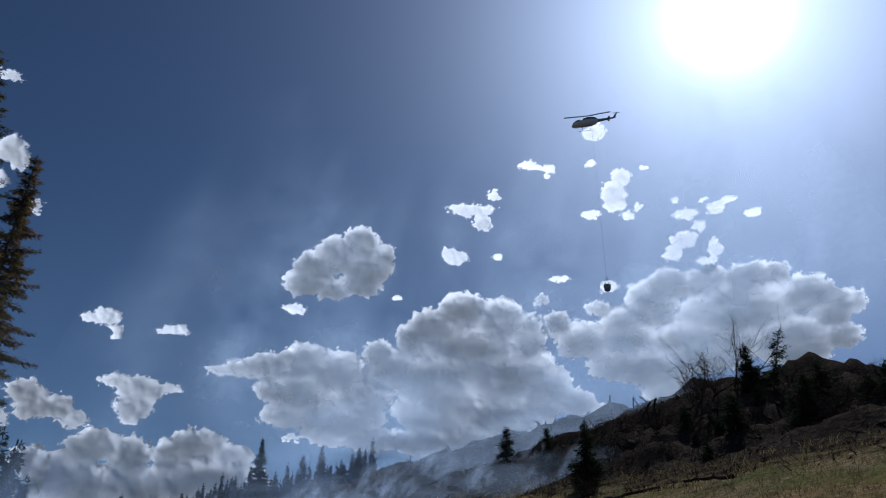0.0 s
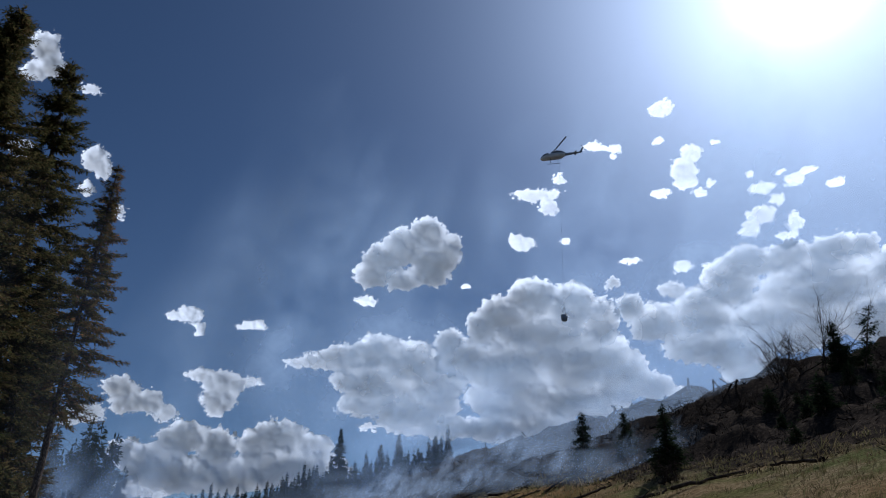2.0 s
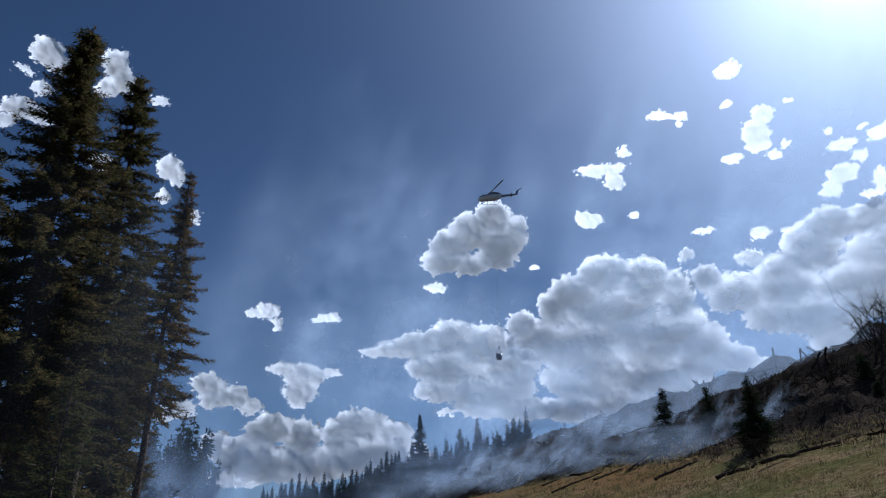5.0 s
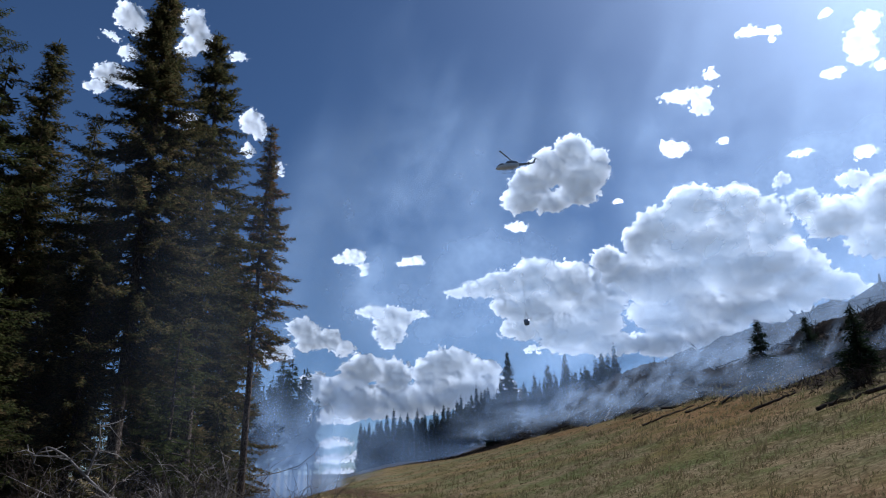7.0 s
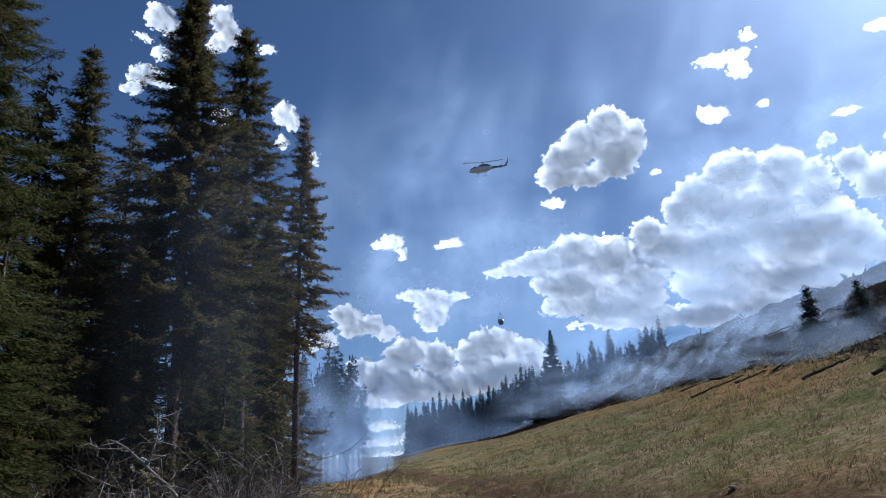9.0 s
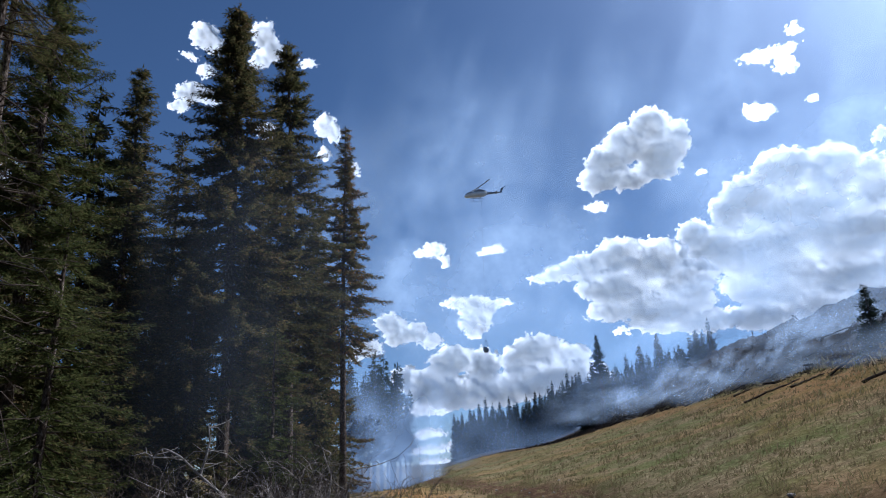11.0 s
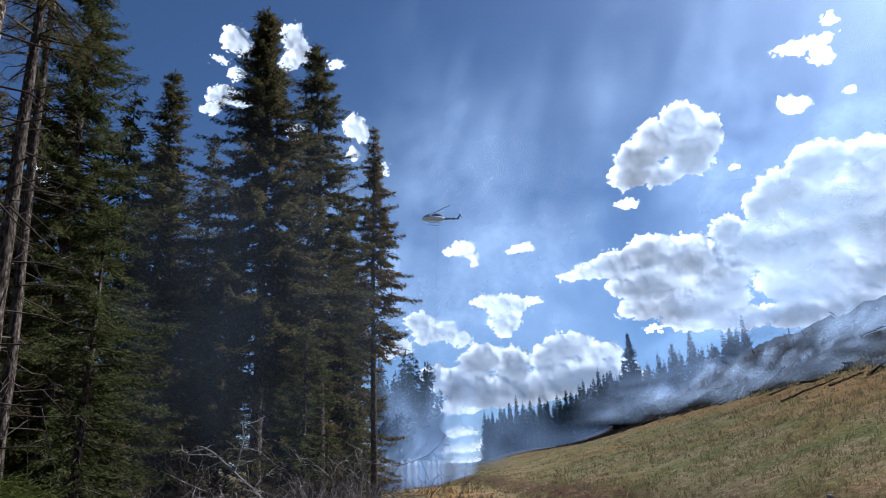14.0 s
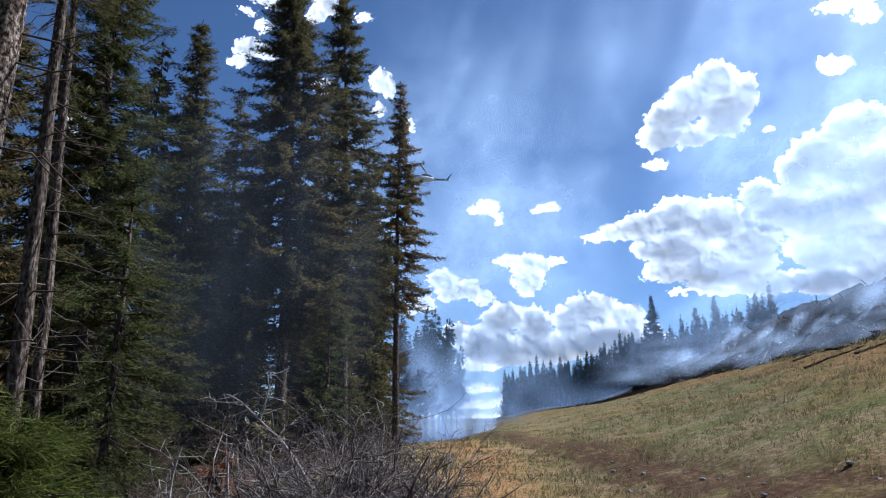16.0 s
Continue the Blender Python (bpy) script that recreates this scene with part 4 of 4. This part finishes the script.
# tangle of dead bushes before the wood
rs = random.Random(4)
DB = "dead bushes before the wood"
for k in range(30):
    az = -30 + 20.5 * (k + rs.random()) / 30
    shrub("tangled grey dead bush in dry grass", 100 + k, BUSHWOOD, az, rs.uniform(8.0, 11.5), DB, h=rs.uniform(1.3, 2.2) * (1.15 if az > -20 else 0.8), stems=rs.randint(6, 9), spread=rs.uniform(0.7, 1.4), thick=rs.uniform(0.02, 0.036), levels=2, kids=6, droop=0.25)
for k in range(6):
    az = -18.5 + 8.0 * (k + rs.random()) / 6
    shrub("dense gnarled dark dead bush beside the track", 155 + k, BUSHWOOD, az, rs.uniform(9.0, 11.0), DB, h=rs.uniform(2.0, 2.7), stems=8, spread=rs.uniform(0.6, 1.0), thick=rs.uniform(0.028, 0.042), levels=3, kids=4, droop=0.3)
for k in range(16):
    az = -36 + 26 * (k + rs.random()) / 16
    shrub("bare brown bush under the tall trees", 170 + k, DARKTWIG, az, rs.uniform(18, 30), DB, h=rs.uniform(1.5, 3.0), stems=7, spread=0.9, thick=0.022, levels=2, kids=5, droop=0.2)
for k in range(14):
    az = -46 + 20 * (k + rs.random()) / 14
    shrub("low bare bush at the wood's foot", 140 + k, DARKTWIG, az, rs.uniform(11.5, 19), DB, h=rs.uniform(0.8, 1.6), stems=6, spread=1.1, thick=0.014, levels=2, kids=5, droop=0.3)


def dead_branch(label, pts, r0, seed, kids=5):
    """A fallen or leaning branch: pts are (bearing, distance, height over the eye in degrees)."""
    r2 = np.random.RandomState(seed)
    P = np.array([at(a, r, EYE + r * math.tan(radians(e))) for a, r, e in pts])
    t = np.linspace(0, len(P) - 1, 4 * len(P))
    S = np.column_stack([np.interp(t, np.arange(len(P)), P[:, k]) for k in range(3)])
    for k in range(2):
        S[1:-1] = (S[:-2] + 2 * S[1:-1] + S[2:]) / 4
    ob = new("dead_branch")
    part("limb", raw_mesh("limb", *tube(S, np.linspace(r0, r0 * 0.3, len(S)), 6), DEADWOOD, True), ob)
    for k in range(kids):
        b = S[r2.randint(3, len(S) - 1)]
        d = r2.normal(0, 1, 3) * [1, 1, 0.7] + [0, 0, 0.5]
        L = r2.uniform(0.12, 0.45)
        d = d / np.linalg.norm(d) * L
        part("twig", raw_mesh("twig", *tube([b, b + d * 0.5 + r2.normal(0, 0.04, 3), b + d + r2.normal(0, 0.08, 3)], [r0 * 0.4, r0 * 0.25, r0 * 0.1], 4), DEADWOOD, True), ob)
    return tagged(ob, label, "branch", "dead branches before the wood")


dead_branch("bleached arching dead branch leaning over the bushes", [(-17.2, 9.2, -9.5), (-17.8, 9.2, -4.6), (-20.2, 9.3, -1.2), (-22.3, 9.4, 0.6), (-23.6, 9.4, 1.9), (-24.9, 9.5, 2.6), (-25.5, 9.5, 2.2), (-25.6, 9.5, 1.4)], 0.024, 1, 16)
dead_branch("crooked grey dead branch in the bushes", [(-28.2, 8.8, -11), (-28.4, 8.8, -5.5), (-28.3, 8.8, -3.4), (-27.8, 8.8, -1.4)], 0.026, 2, 10)
dead_branch("crooked grey dead branch in the bushes", [(-23.6, 9.6, -10), (-24.2, 9.6, -5.0), (-24.4, 9.6, -2.4), (-24.2, 9.6, -1.6)], 0.022, 3, 10)
dead_branch("thin grey dead branch in the bushes", [(-20.5, 10, -9), (-20.6, 10, -4.5), (-21, 10, -2.2), (-22, 10, -1.6)], 0.015, 4, 10)

dead_branch("forked grey dead branch tip above the bushes", [(-22.2, 9.4, 0.4), (-21.9, 9.4, 1.6), (-21.6, 9.4, 2.9), (-21.8, 9.4, 4.3)], 0.018, 5, 12)
dead_branch("dark dead branch standing in the bushes", [(-12.4, 10.5, -6), (-12.5, 10.5, -2.0), (-12.2, 10.5, 0.2), (-12.9, 10.5, 1.6)], 0.02, 6, 12)


def rotten_stump():
    r2 = np.random.RandomState(7)
    ang = np.arange(18) * 2 * np.pi / 18
    rings = []
    for z, r in ((-0.2, 0.34), (0.1, 0.29), (0.6, 0.26), (1.0, 0.24), (1.15, 0.22), (0.9, 0.17), (0.5, 0.15)):
        jag = r2.uniform(-0.25, 0.3, 18) if z > 1.05 else r2.normal(0, 0.02, 18)
        rr = r * r2.uniform(0.9, 1.1, 18)
        rings.append(np.column_stack([rr * np.cos(ang), rr * np.sin(ang), z + jag]))
    i, j = np.meshgrid(np.arange(len(rings) - 1), np.arange(18), indexing="ij")
    q = np.stack([i * 18 + j, i * 18 + (j + 1) % 18, (i + 1) * 18 + (j + 1) % 18, (i + 1) * 18 + j], -1).reshape(-1, 4)
    mat = surface("rotten_wood", [(0.35, (0.02, 0.012, 0.008)), (0.52, (0.1, 0.045, 0.022)), (0.7, (0.24, 0.12, 0.06))], 8, stretch=(2, 2, 0.6), bumpy=1.0, depth=0.05)
    ob = new("rotten_stump", raw_mesh("rotten_stump", np.concatenate(rings), q, mat, False))
    p = on_ground(-24.8, 12.6)
    ob.matrix_world = pose(p.x, p.y, p.z) @ Mat.Scale(0.8, 4)
    tagged(ob, "jagged rust-brown rotten stump behind the bushes", "stump")


rotten_stump()

# rusty dead fir and bright young pine at the edge
stand(tree_thing("dead_fir", "small rust-brown dead fir among the dead bushes", 91, needles("rusty_needles", [(0.2, (0.09, 0.03, 0.012)), (0.6, (0.2, 0.075, 0.03)), (0.9, (0.3, 0.14, 0.06))]), h=1.3, base=0.1, rmax=0.6, trunk_r=0.03, step=0.13, twig=0.6, sparse=0.4), -24.6, 13.2)
for a, r, sc, sd in ((-41.0, 5.2, 1.12, 92), (-38.2, 5.9, 1.0, 93)):
    stand(tree_thing("young_pine", "bright green young pine with long soft needles", sd, SAPLING, "young pines beside the track", h=1.75, base=0.1, rmax=0.8, trunk_r=0.02, step=0.1, per=5, twig=0.42, blades=22, slim=0.4, space=0.05), a, r, 0, 40 * sd, sc)

# bare bushes and the broken spruce on the ridge
for a, r, hh, sd in ((45.6, 40, 4.6, 201), (46.8, 41, 4.2, 202), (48.3, 40, 5.2, 203), (44.9, 42, 2.8, 204), (18.6, 112, 6, 206), (33.5, 45, 1.6, 207)):
    shrub("leafless dark bush on the burnt ridge", sd, DARKTWIG, a, r, "bare bushes on the ridge", h=hh, stems=6, spread=0.45, thick=0.036, levels=3, kids=4)
for k in range(22):
    az = 35 + 24 * (k + rs.random()) / 22
    shrub("scorched dark bush on the burnt slope", 220 + k, CHAR, az, rs.uniform(21, 44), "scorched bushes on the slope", h=rs.uniform(0.9, 2.0), stems=8, spread=0.9, thick=0.03, levels=2, kids=5, droop=0.1)
cover = tree_thing("young_spruce", "small dark spruce on the burnt slope", 97, DARKSPRUCE, "small spruces on the burnt slope", h=2.0, base=0.05, rmax=0.95, trunk_r=0.04, step=0.2, twig=1.1, slim=1.4, taper=0.9)
for k in range(26):
    ob = cover if k == 0 else copy_thing(cover, Mat.Identity(4))
    stand(ob, rs.uniform(44, 60), rs.uniform(22, 36), rs.uniform(-4, 4), rs.uniform(0, 360), rs.uniform(0.3, 0.62))
stand(tree_thing("young_spruce", "leaning ragged spruce on the burnt ridge", 95, DARKSPRUCE, h=3.6, base=0.3, rmax=0.8, trunk_r=0.05, step=0.2, twig=0.8, sparse=0.35), 50.8, 39, 14)
stand(tree_thing("young_spruce", "low dark spruce on the burnt slope", 96, DARKSPRUCE, h=2.2, base=0.1, rmax=1.0, trunk_r=0.05, step=0.16, twig=0.8), 54.0, 31)


def log_thing(name, label, L, r, seed, mat, group, category):
    r2 = np.random.RandomState(seed)
    x = np.linspace(-L / 2, L / 2, 9)
    pts = np.column_stack([x, np.cumsum(r2.normal(0, 0.03, 9)), r2.normal(0, 0.015, 9)])
    v, f = tube(pts, np.linspace(r, r * 0.6, 9) * r2.uniform(0.88, 1.12, 9), 8)
    ob = new(name)
    part("trunk", raw_mesh("trunk", v, f, mat, True), ob)
    for k in range(r2.randint(2, 5)):
        b = pts[r2.randint(1, 8)]
        d = np.array([r2.normal(0, 0.5), r2.normal(0, 0.8), r2.uniform(0.2, 1.0)]) * min(L * 0.13, 0.22)
        part("branch_stub", raw_mesh("branch_stub", *tube([b, b + d], [r * 0.4, r * 0.15], 5), mat, True), ob)
    return tagged(ob, label, category, group)


def lay(ob, x, y, yaw, lift=0.06, tilt=0.0):
    z = float(height(x, y))
    e = 0.4
    n = Vector((-(float(height(x + e, y)) - float(height(x - e, y))) / (2 * e), -(float(height(x, y + e)) - float(height(x, y - e))) / (2 * e), 1)).normalized()
    ob.matrix_world = Mat.Translation((x, y, z + lift)) @ Vector((0, 0, 1)).rotation_difference(n).to_matrix().to_4x4() @ pose(0, 0, 0, 0, tilt, yaw)


rs = random.Random(12)
for k in range(110):
    y = rs.uniform(8, 96) if k % 3 else rs.uniform(10, 60)
    x = float(scorch_edge(y)) + rs.choice([rs.uniform(-1.5, 3), rs.uniform(2, 22)])
    far = math.hypot(x, y) / 60
    lay(log_thing("charred_log", "charred fallen log on the burnt slope", min(rs.uniform(0.8, 2.4) * (0.5 + far), 3.2), rs.uniform(0.03, 0.075) * (0.7 + 0.6 * far), 300 + k, CHAR if k % 5 else DEADWOOD, "logs on the burnt slope", "log"), x, y, rs.gauss(25, 45), rs.uniform(0.05, 0.25), rs.gauss(0, 6))
for k in range(26):
    y = rs.uniform(14, 96)
    lay(log_thing("charred_snag", "short charred snag sticking up from the ridge", rs.uniform(0.8, 2.0), 0.07, 450 + k, CHAR, "snags on the burnt slope", "log"), rs.uniform(26, 40), y, rs.uniform(0, 360), 0.4, rs.uniform(25, 75))
# the leaning stump on the skyline and dark logs lying in the meadow
P = on_ground(38.5, 63)
lay(log_thing("broken_stump", "pale broken stump leaning on the skyline", 1.5, 0.13, 480, DEADWOOD, "", "stump"), P.x, P.y, 30, 0.45, -40)
for a, r, L, yaw in ((22.5, 38, 4.6, 12), (25.0, 36, 3.0, 20), (30, 27, 2.6, 4), (20.5, 46, 2.6, 30), (35.0, 21, 2.4, -4), (39, 20.5, 3.0, -12), (13.5, 70, 3.0, 40)):
    P = on_ground(a, r)
    lay(log_thing("fallen_log", "dark scorched log lying in dry grass", L * 0.75, 0.055, int(a * 10), DARKTWIG, "logs in the meadow", "log"), P.x, P.y, yaw, 0.06)


def boulder(name, label, seed, size, mat, group, x, y, sink=0.3):
    bm = bmesh.new()
    bmesh.ops.create_icosphere(bm, subdivisions=3 if size > 0.3 else 2, radius=1)
    for v in bm.verts:
        v.co *= 1 + 0.4 * noise.noise(v.co * 1.3 + Vector((seed * 7.1, 0, 0))) + 0.25 * noise.noise(v.co * 3.4 + Vector((seed * 3.7, 0, 0)))
        v.co.z *= 0.62
    me = bpy.data.meshes.new(name)
    bm.to_mesh(me)
    bm.free()
    me.materials.append(mat)
    ob = new(name, me)
    ob.matrix_world = Mat.Translation((x, y, float(height(x, y)) + size * (0.62 - sink) * 0.6)) @ pose(0, 0, 0, 0, 0, seed * 47) @ Mat.Scale(size, 4)
    return tagged(ob, label, "stone" if size < 0.3 else "mound", group)


for k in range(34):
    y = rs.uniform(9, 34)
    x = float(track_x(y)) + rs.gauss(0, 0.9)
    boulder("stone", "small pale stone on the dirt track", k, rs.uniform(0.025, 0.07), STONE, "stones on the track", x, y)
for k in range(30):
    y = rs.uniform(10, 112)
    x = float(burn_edge(y)) + rs.choice([rs.uniform(0, 3), rs.uniform(4, 24)])
    boulder("earth_mound", "sooty mound of earth and roots", 60 + k, rs.uniform(0.2, 0.65) * (0.6 + y / 110), ASHROCK, "mounds on the burnt slope", x, y, 0.55)


def scrub():
    """Scorched stalks and brush over the burnt slope."""
    r2 = np.random.RandomState(3)
    n = 5200
    y = r2.uniform(6, 115, n)
    x = scorch_edge(y) + np.abs(r2.normal(0, 1, n)) * 9 - 1.2
    y, x = y[x < 41], x[x < 41]
    n = len(x)
    base = np.column_stack([x, y, height(x, y) - 0.03])
    k = 5
    base = np.repeat(base, k, 0)
    far = np.hypot(base[:, 0], base[:, 1])[:, None] / 45
    d = r2.normal(0, 0.9, (n * k, 3)) + [0, 0, 0.7]
    d /= np.linalg.norm(d, axis=1, keepdims=True)
    L = r2.uniform(0.1, 0.42, (n * k, 1)) * np.clip(0.6 + 0.5 * far, 0.6, 1.5)
    s = np.cross(d, r2.normal(0, 1, (n * k, 3)))
    s = s / np.linalg.norm(s, axis=1, keepdims=True) * 0.016 * (0.6 + far)
    b = base + np.column_stack([r2.normal(0, 0.15, (n * k, 2)), np.zeros(n * k)])
    V = np.stack([b - s, b + s, b + d * L], 1).reshape(-1, 3)
    tagged(new("scorched_brush", raw_mesh("scorched_brush", V, np.arange(len(V)).reshape(-1, 3), CHAR)), "scorched stalks and brush on the burnt slope", "brush", kind="stuff")


scrub()


def grass(name, label, seed, n, r0, r1, a0, a1, low, high, mat, lift=1.0):
    r2 = np.random.RandomState(seed)
    r = r0 * (r1 / r0) ** r2.rand(n)
    a = np.radians(r2.uniform(a0, a1, n))
    x, y = r * np.sin(a), r * np.cos(a)
    patch = fbm(x * 0.4, y * 0.4, 3)
    ok = (x < scorch_edge(y) + 1.5) & (np.abs(x - track_x(y)) > 0.9 * r2.rand(n)) & (patch + r2.rand(n) * 0.5 > 0.55) & (x > -7.5)
    x, y, r, patch = x[ok], y[ok], r[ok], patch[ok]
    n, k = len(x), 6
    base = np.repeat(np.column_stack([x, y, height(x, y) - 0.01]), k, 0)
    far = np.repeat(np.clip(r / 14, 0.6, 3.0), k)[:, None]
    L = r2.uniform(low, high, (n * k, 1)) * np.repeat(0.6 + patch, k)[:, None] * np.clip(far, 0.8, 1.5)
    d = np.column_stack([r2.normal(0.12, 0.5, n * k), r2.normal(-0.1, 0.5, n * k), np.full(n * k, lift)])
    d /= np.linalg.norm(d, axis=1, keepdims=True)
    s = np.cross(d, r2.normal(0, 1, (n * k, 3)))
    s = s / np.linalg.norm(s, axis=1, keepdims=True) * 0.0075 * far
    b = base + np.column_stack([r2.normal(0, 0.07, (n * k, 2)) * far, np.zeros(n * k)])
    bend = np.column_stack([r2.normal(0, 0.25, (n * k, 2)), np.full(n * k, -0.15)]) * L
    m = b + d * L * 0.6
    V = np.stack([b - s, b + s, m + s * 0.7, b + d * L + bend, m - s * 0.7], 1).reshape(-1, 3)
    i = np.arange(n * k)[:, None] * 5
    F = np.concatenate([i + [[0, 1, 2]], i + [[0, 2, 4]], i + [[4, 2, 3]]])
    tagged(new(name, raw_mesh(name, V, F, mat)), label, "grass", kind="stuff")


grass("dry_grass", "short dry tan and green meadow grass", 1, 21000, 5, 115, -14, 64, 0.03, 0.11, DRYGRASS)
grass("tall_grass", "longer pale dry grass stalks", 2, 1500, 6, 45, -16, 64, 0.1, 0.26, DRYGRASS, 1.5)


# ---------------------------------------------------------------- smoke
def smoke_mesh(seed, w, h, mat, lean=0.3, ragged=1.0):
    """A drifting sheet of smoke, curved in depth, thin at its edges; x across, z up."""
    nu, nv = 40, 28
    U, V = np.meshgrid(np.linspace(-1, 1, nu), np.linspace(0, 1, nv), indexing="ij")
    edge = smooth(1.0, 0.45, np.abs(U) + 0.5 * ragged * (fbm(U * 2 + seed, V * 3, 4) - 0.5)) * smooth(1.0, 0.35, V + 0.6 * ragged * (fbm(U * 3, V * 2 + seed, 4) - 0.5)) * smooth(-0.05, 0.18, V)
    X = U * w / 2 + lean * V * h
    Y = 0.12 * w * (fbm(U * 1.5 + seed, V * 1.5 + 9, 3) - 0.5) * 2
    Z = V * h
    i, j = np.meshgrid(np.arange(nu - 1), np.arange(nv - 1), indexing="ij")
    q = np.stack([i * nv + j, (i + 1) * nv + j, (i + 1) * nv + j + 1, i * nv + j + 1], -1).reshape(-1, 4)
    q = q[(edge.ravel()[q] > 0.01).any(1)]
    used = np.unique(q)
    back = np.zeros(nu * nv, int)
    back[used] = np.arange(len(used))
    return raw_mesh("smoke", np.stack([X, Y, Z], -1).reshape(-1, 3)[used], back[q], mat, True, {"thickness_or_shade": np.clip(edge, 0, 1).ravel()[used]})


DRIFT = []


def smoke(name, label, seed, az, r, w, h, mat, up=None, lean=0.3, speed=0.0, rise=0.0, group="smoke on the burnt slope"):
    ob = new(name, smoke_mesh(seed, w, h, mat, lean))
    p = on_ground(az, r)
    z = p.z - 0.2 if up is None else up
    if up is None and h > 12:
        z -= 0.18 * h
    DRIFT.append((ob, p.x, p.y, z, -az, speed, rise))
    ob.matrix_world = pose(p.x, p.y, z, 0, 0, -az)
    return tagged(ob, label, "smoke", group)


rs = random.Random(31)
for k in range(34):
    a = 8 + 31 * (k + 0.5 + rs.uniform(-0.4, 0.4)) / 34
    x = rs.choice([19, 20, 22, 25, 29])
    r = min(x / math.sin(radians(a)), 125)
    s = r / 70
    smoke("smoke_wisp", "thin white smoke wisp rising from burnt ground", 500 + k, a, r, rs.uniform(2.0, 4.6) * s, rs.uniform(2.0, 4.6) * s, SMOKE, lean=rs.uniform(0.4, 0.9), speed=rs.uniform(0.1, 0.5), rise=rs.uniform(0.02, 0.1))
for a, r, w, h, lean in ((42, 46, 8, 7, 0.0), (25, 74, 36, 9, 0.4), (35, 50, 14, 6, 0.4)):
    smoke("smoke_bank", "pale smoke bank drifting over the ridge", 560 + int(a), a, r, w, h, HAZE, lean=lean, speed=0.15, rise=0.03)
for a, r, w, h in ((26, 56, 32, 11.5),):
    smoke("smoke_haze", "bluish smoke haze over the burnt slope", 620, a, r, w, h, HILLHAZE, lean=0.5, speed=0.12)
for a, r, w, h in ((4, 140, 66, 27), (13, 104, 34, 15)):
    smoke("smoke_haze", "bluish smoke haze before the far wood", 600 + int(a), a, r, w, h, HAZE2, lean=0.2, speed=0.1, group="haze in the clearing")
for a, x in ((12, 16.5), (17, 16.8), (23, 16.8), (31, 16.0)):
    r = x / math.sin(radians(a))
    smoke("smoke_haze", "bluish smoke haze along the burnt edge", 610 + a, a, r, 0.34 * r, 0.07 * r, EDGEHAZE, lean=0.4, speed=0.1)
for a, r, w, h in ((-8.8, 83, 17, 15), (-8.6, 87, 24, 26)):
    smoke("smoke_bank", "bright blue-grey smoke bank behind the pines", 640 + int(r), a, r, w, h, PINEHAZE, lean=0.1, speed=0.08, group="haze in the clearing")
for a, r, w, h, v in ((-12.5, 19.0, 9.5, 14, -0.4), (-19, 18.5, 8, 13, -0.35)):
    smoke("smoke_haze", "faint smoke haze among the tall trees", 660 - int(a), a, r, w, h, THIN, up=1.0, lean=0.1, speed=v, group="haze in the wood")
smoke("smoke_haze", "faint smoke haze drifting before the tall trees", 689, -12, 20, 10, 15, THIN, up=1.0, lean=0.1, speed=-0.6, group="haze in the wood")
for a, r, w, h, up, lean, drift in ((0, 262, 167, 198, 28, 0.25, -5.5), (28, 262, 143, 175, 57, 0.3, -4.7), (52, 165, 75, 95, 44, 0.0, -0.5)):
    smoke("smoke_veil", "thin high veil of drifting smoke in the sky", 700 + a, a, r, w, h, VEIL, up=up, lean=lean, speed=drift, group="high smoke")

# ---------------------------------------------------------------- motion
def motions():
    rows, sway = [], []
    for k, (t, x, y, z, bx, by) in enumerate(HELI):
        yaw = float(np.interp(t, [0, 3.5, 6, 9.5, 12.5, 16], [144, 159, 168, 177, 194, 202]))
        nose = float(np.interp(t, [0, 3.5, 9, 12, 14, 16], [2, 2, 2, 0, -2, -2]))
        m = pose(x, y, z) @ pose(0, 0, 0, 0, 0, yaw) @ pose(0, 0, 0, 0, nose, 0)
        rows.append((t, m))
        d = m.to_3x3().inverted() @ Vector((bx, by, -math.sqrt(56 ** 2 - bx * bx - by * by)))
        q = Vector((0, 0, -1)).rotation_difference(d)
        sway.append((t, Mat.Translation((0, 0, -1.2)) @ q.to_matrix().to_4x4()))
    for ob, x, y, z, yaw, speed, rise in DRIFT:
        side = Vector((math.cos(radians(yaw)), math.sin(radians(yaw)), 0)) * speed
        walk(ob, [(t, pose(x + side.x * (t - 8), y + side.y * (t - 8), z + rise * (t - 8), 0, 0, yaw)) for t in (0, 8, 16)])
    walk(heli, rows)
    walk(long_line, sway)
    walk(main_rotor, [(k / 30 * 1, pose(0.9, 0, 2.7, 0, 0, (k * 68) % 360)) for k in range(0, 481)])
    walk(tail_rotor, [(k / 30 * 1, pose(-8.1, 0.15, 2.2, 0, (k * 83) % 360, 0)) for k in range(0, 481)])


motions()
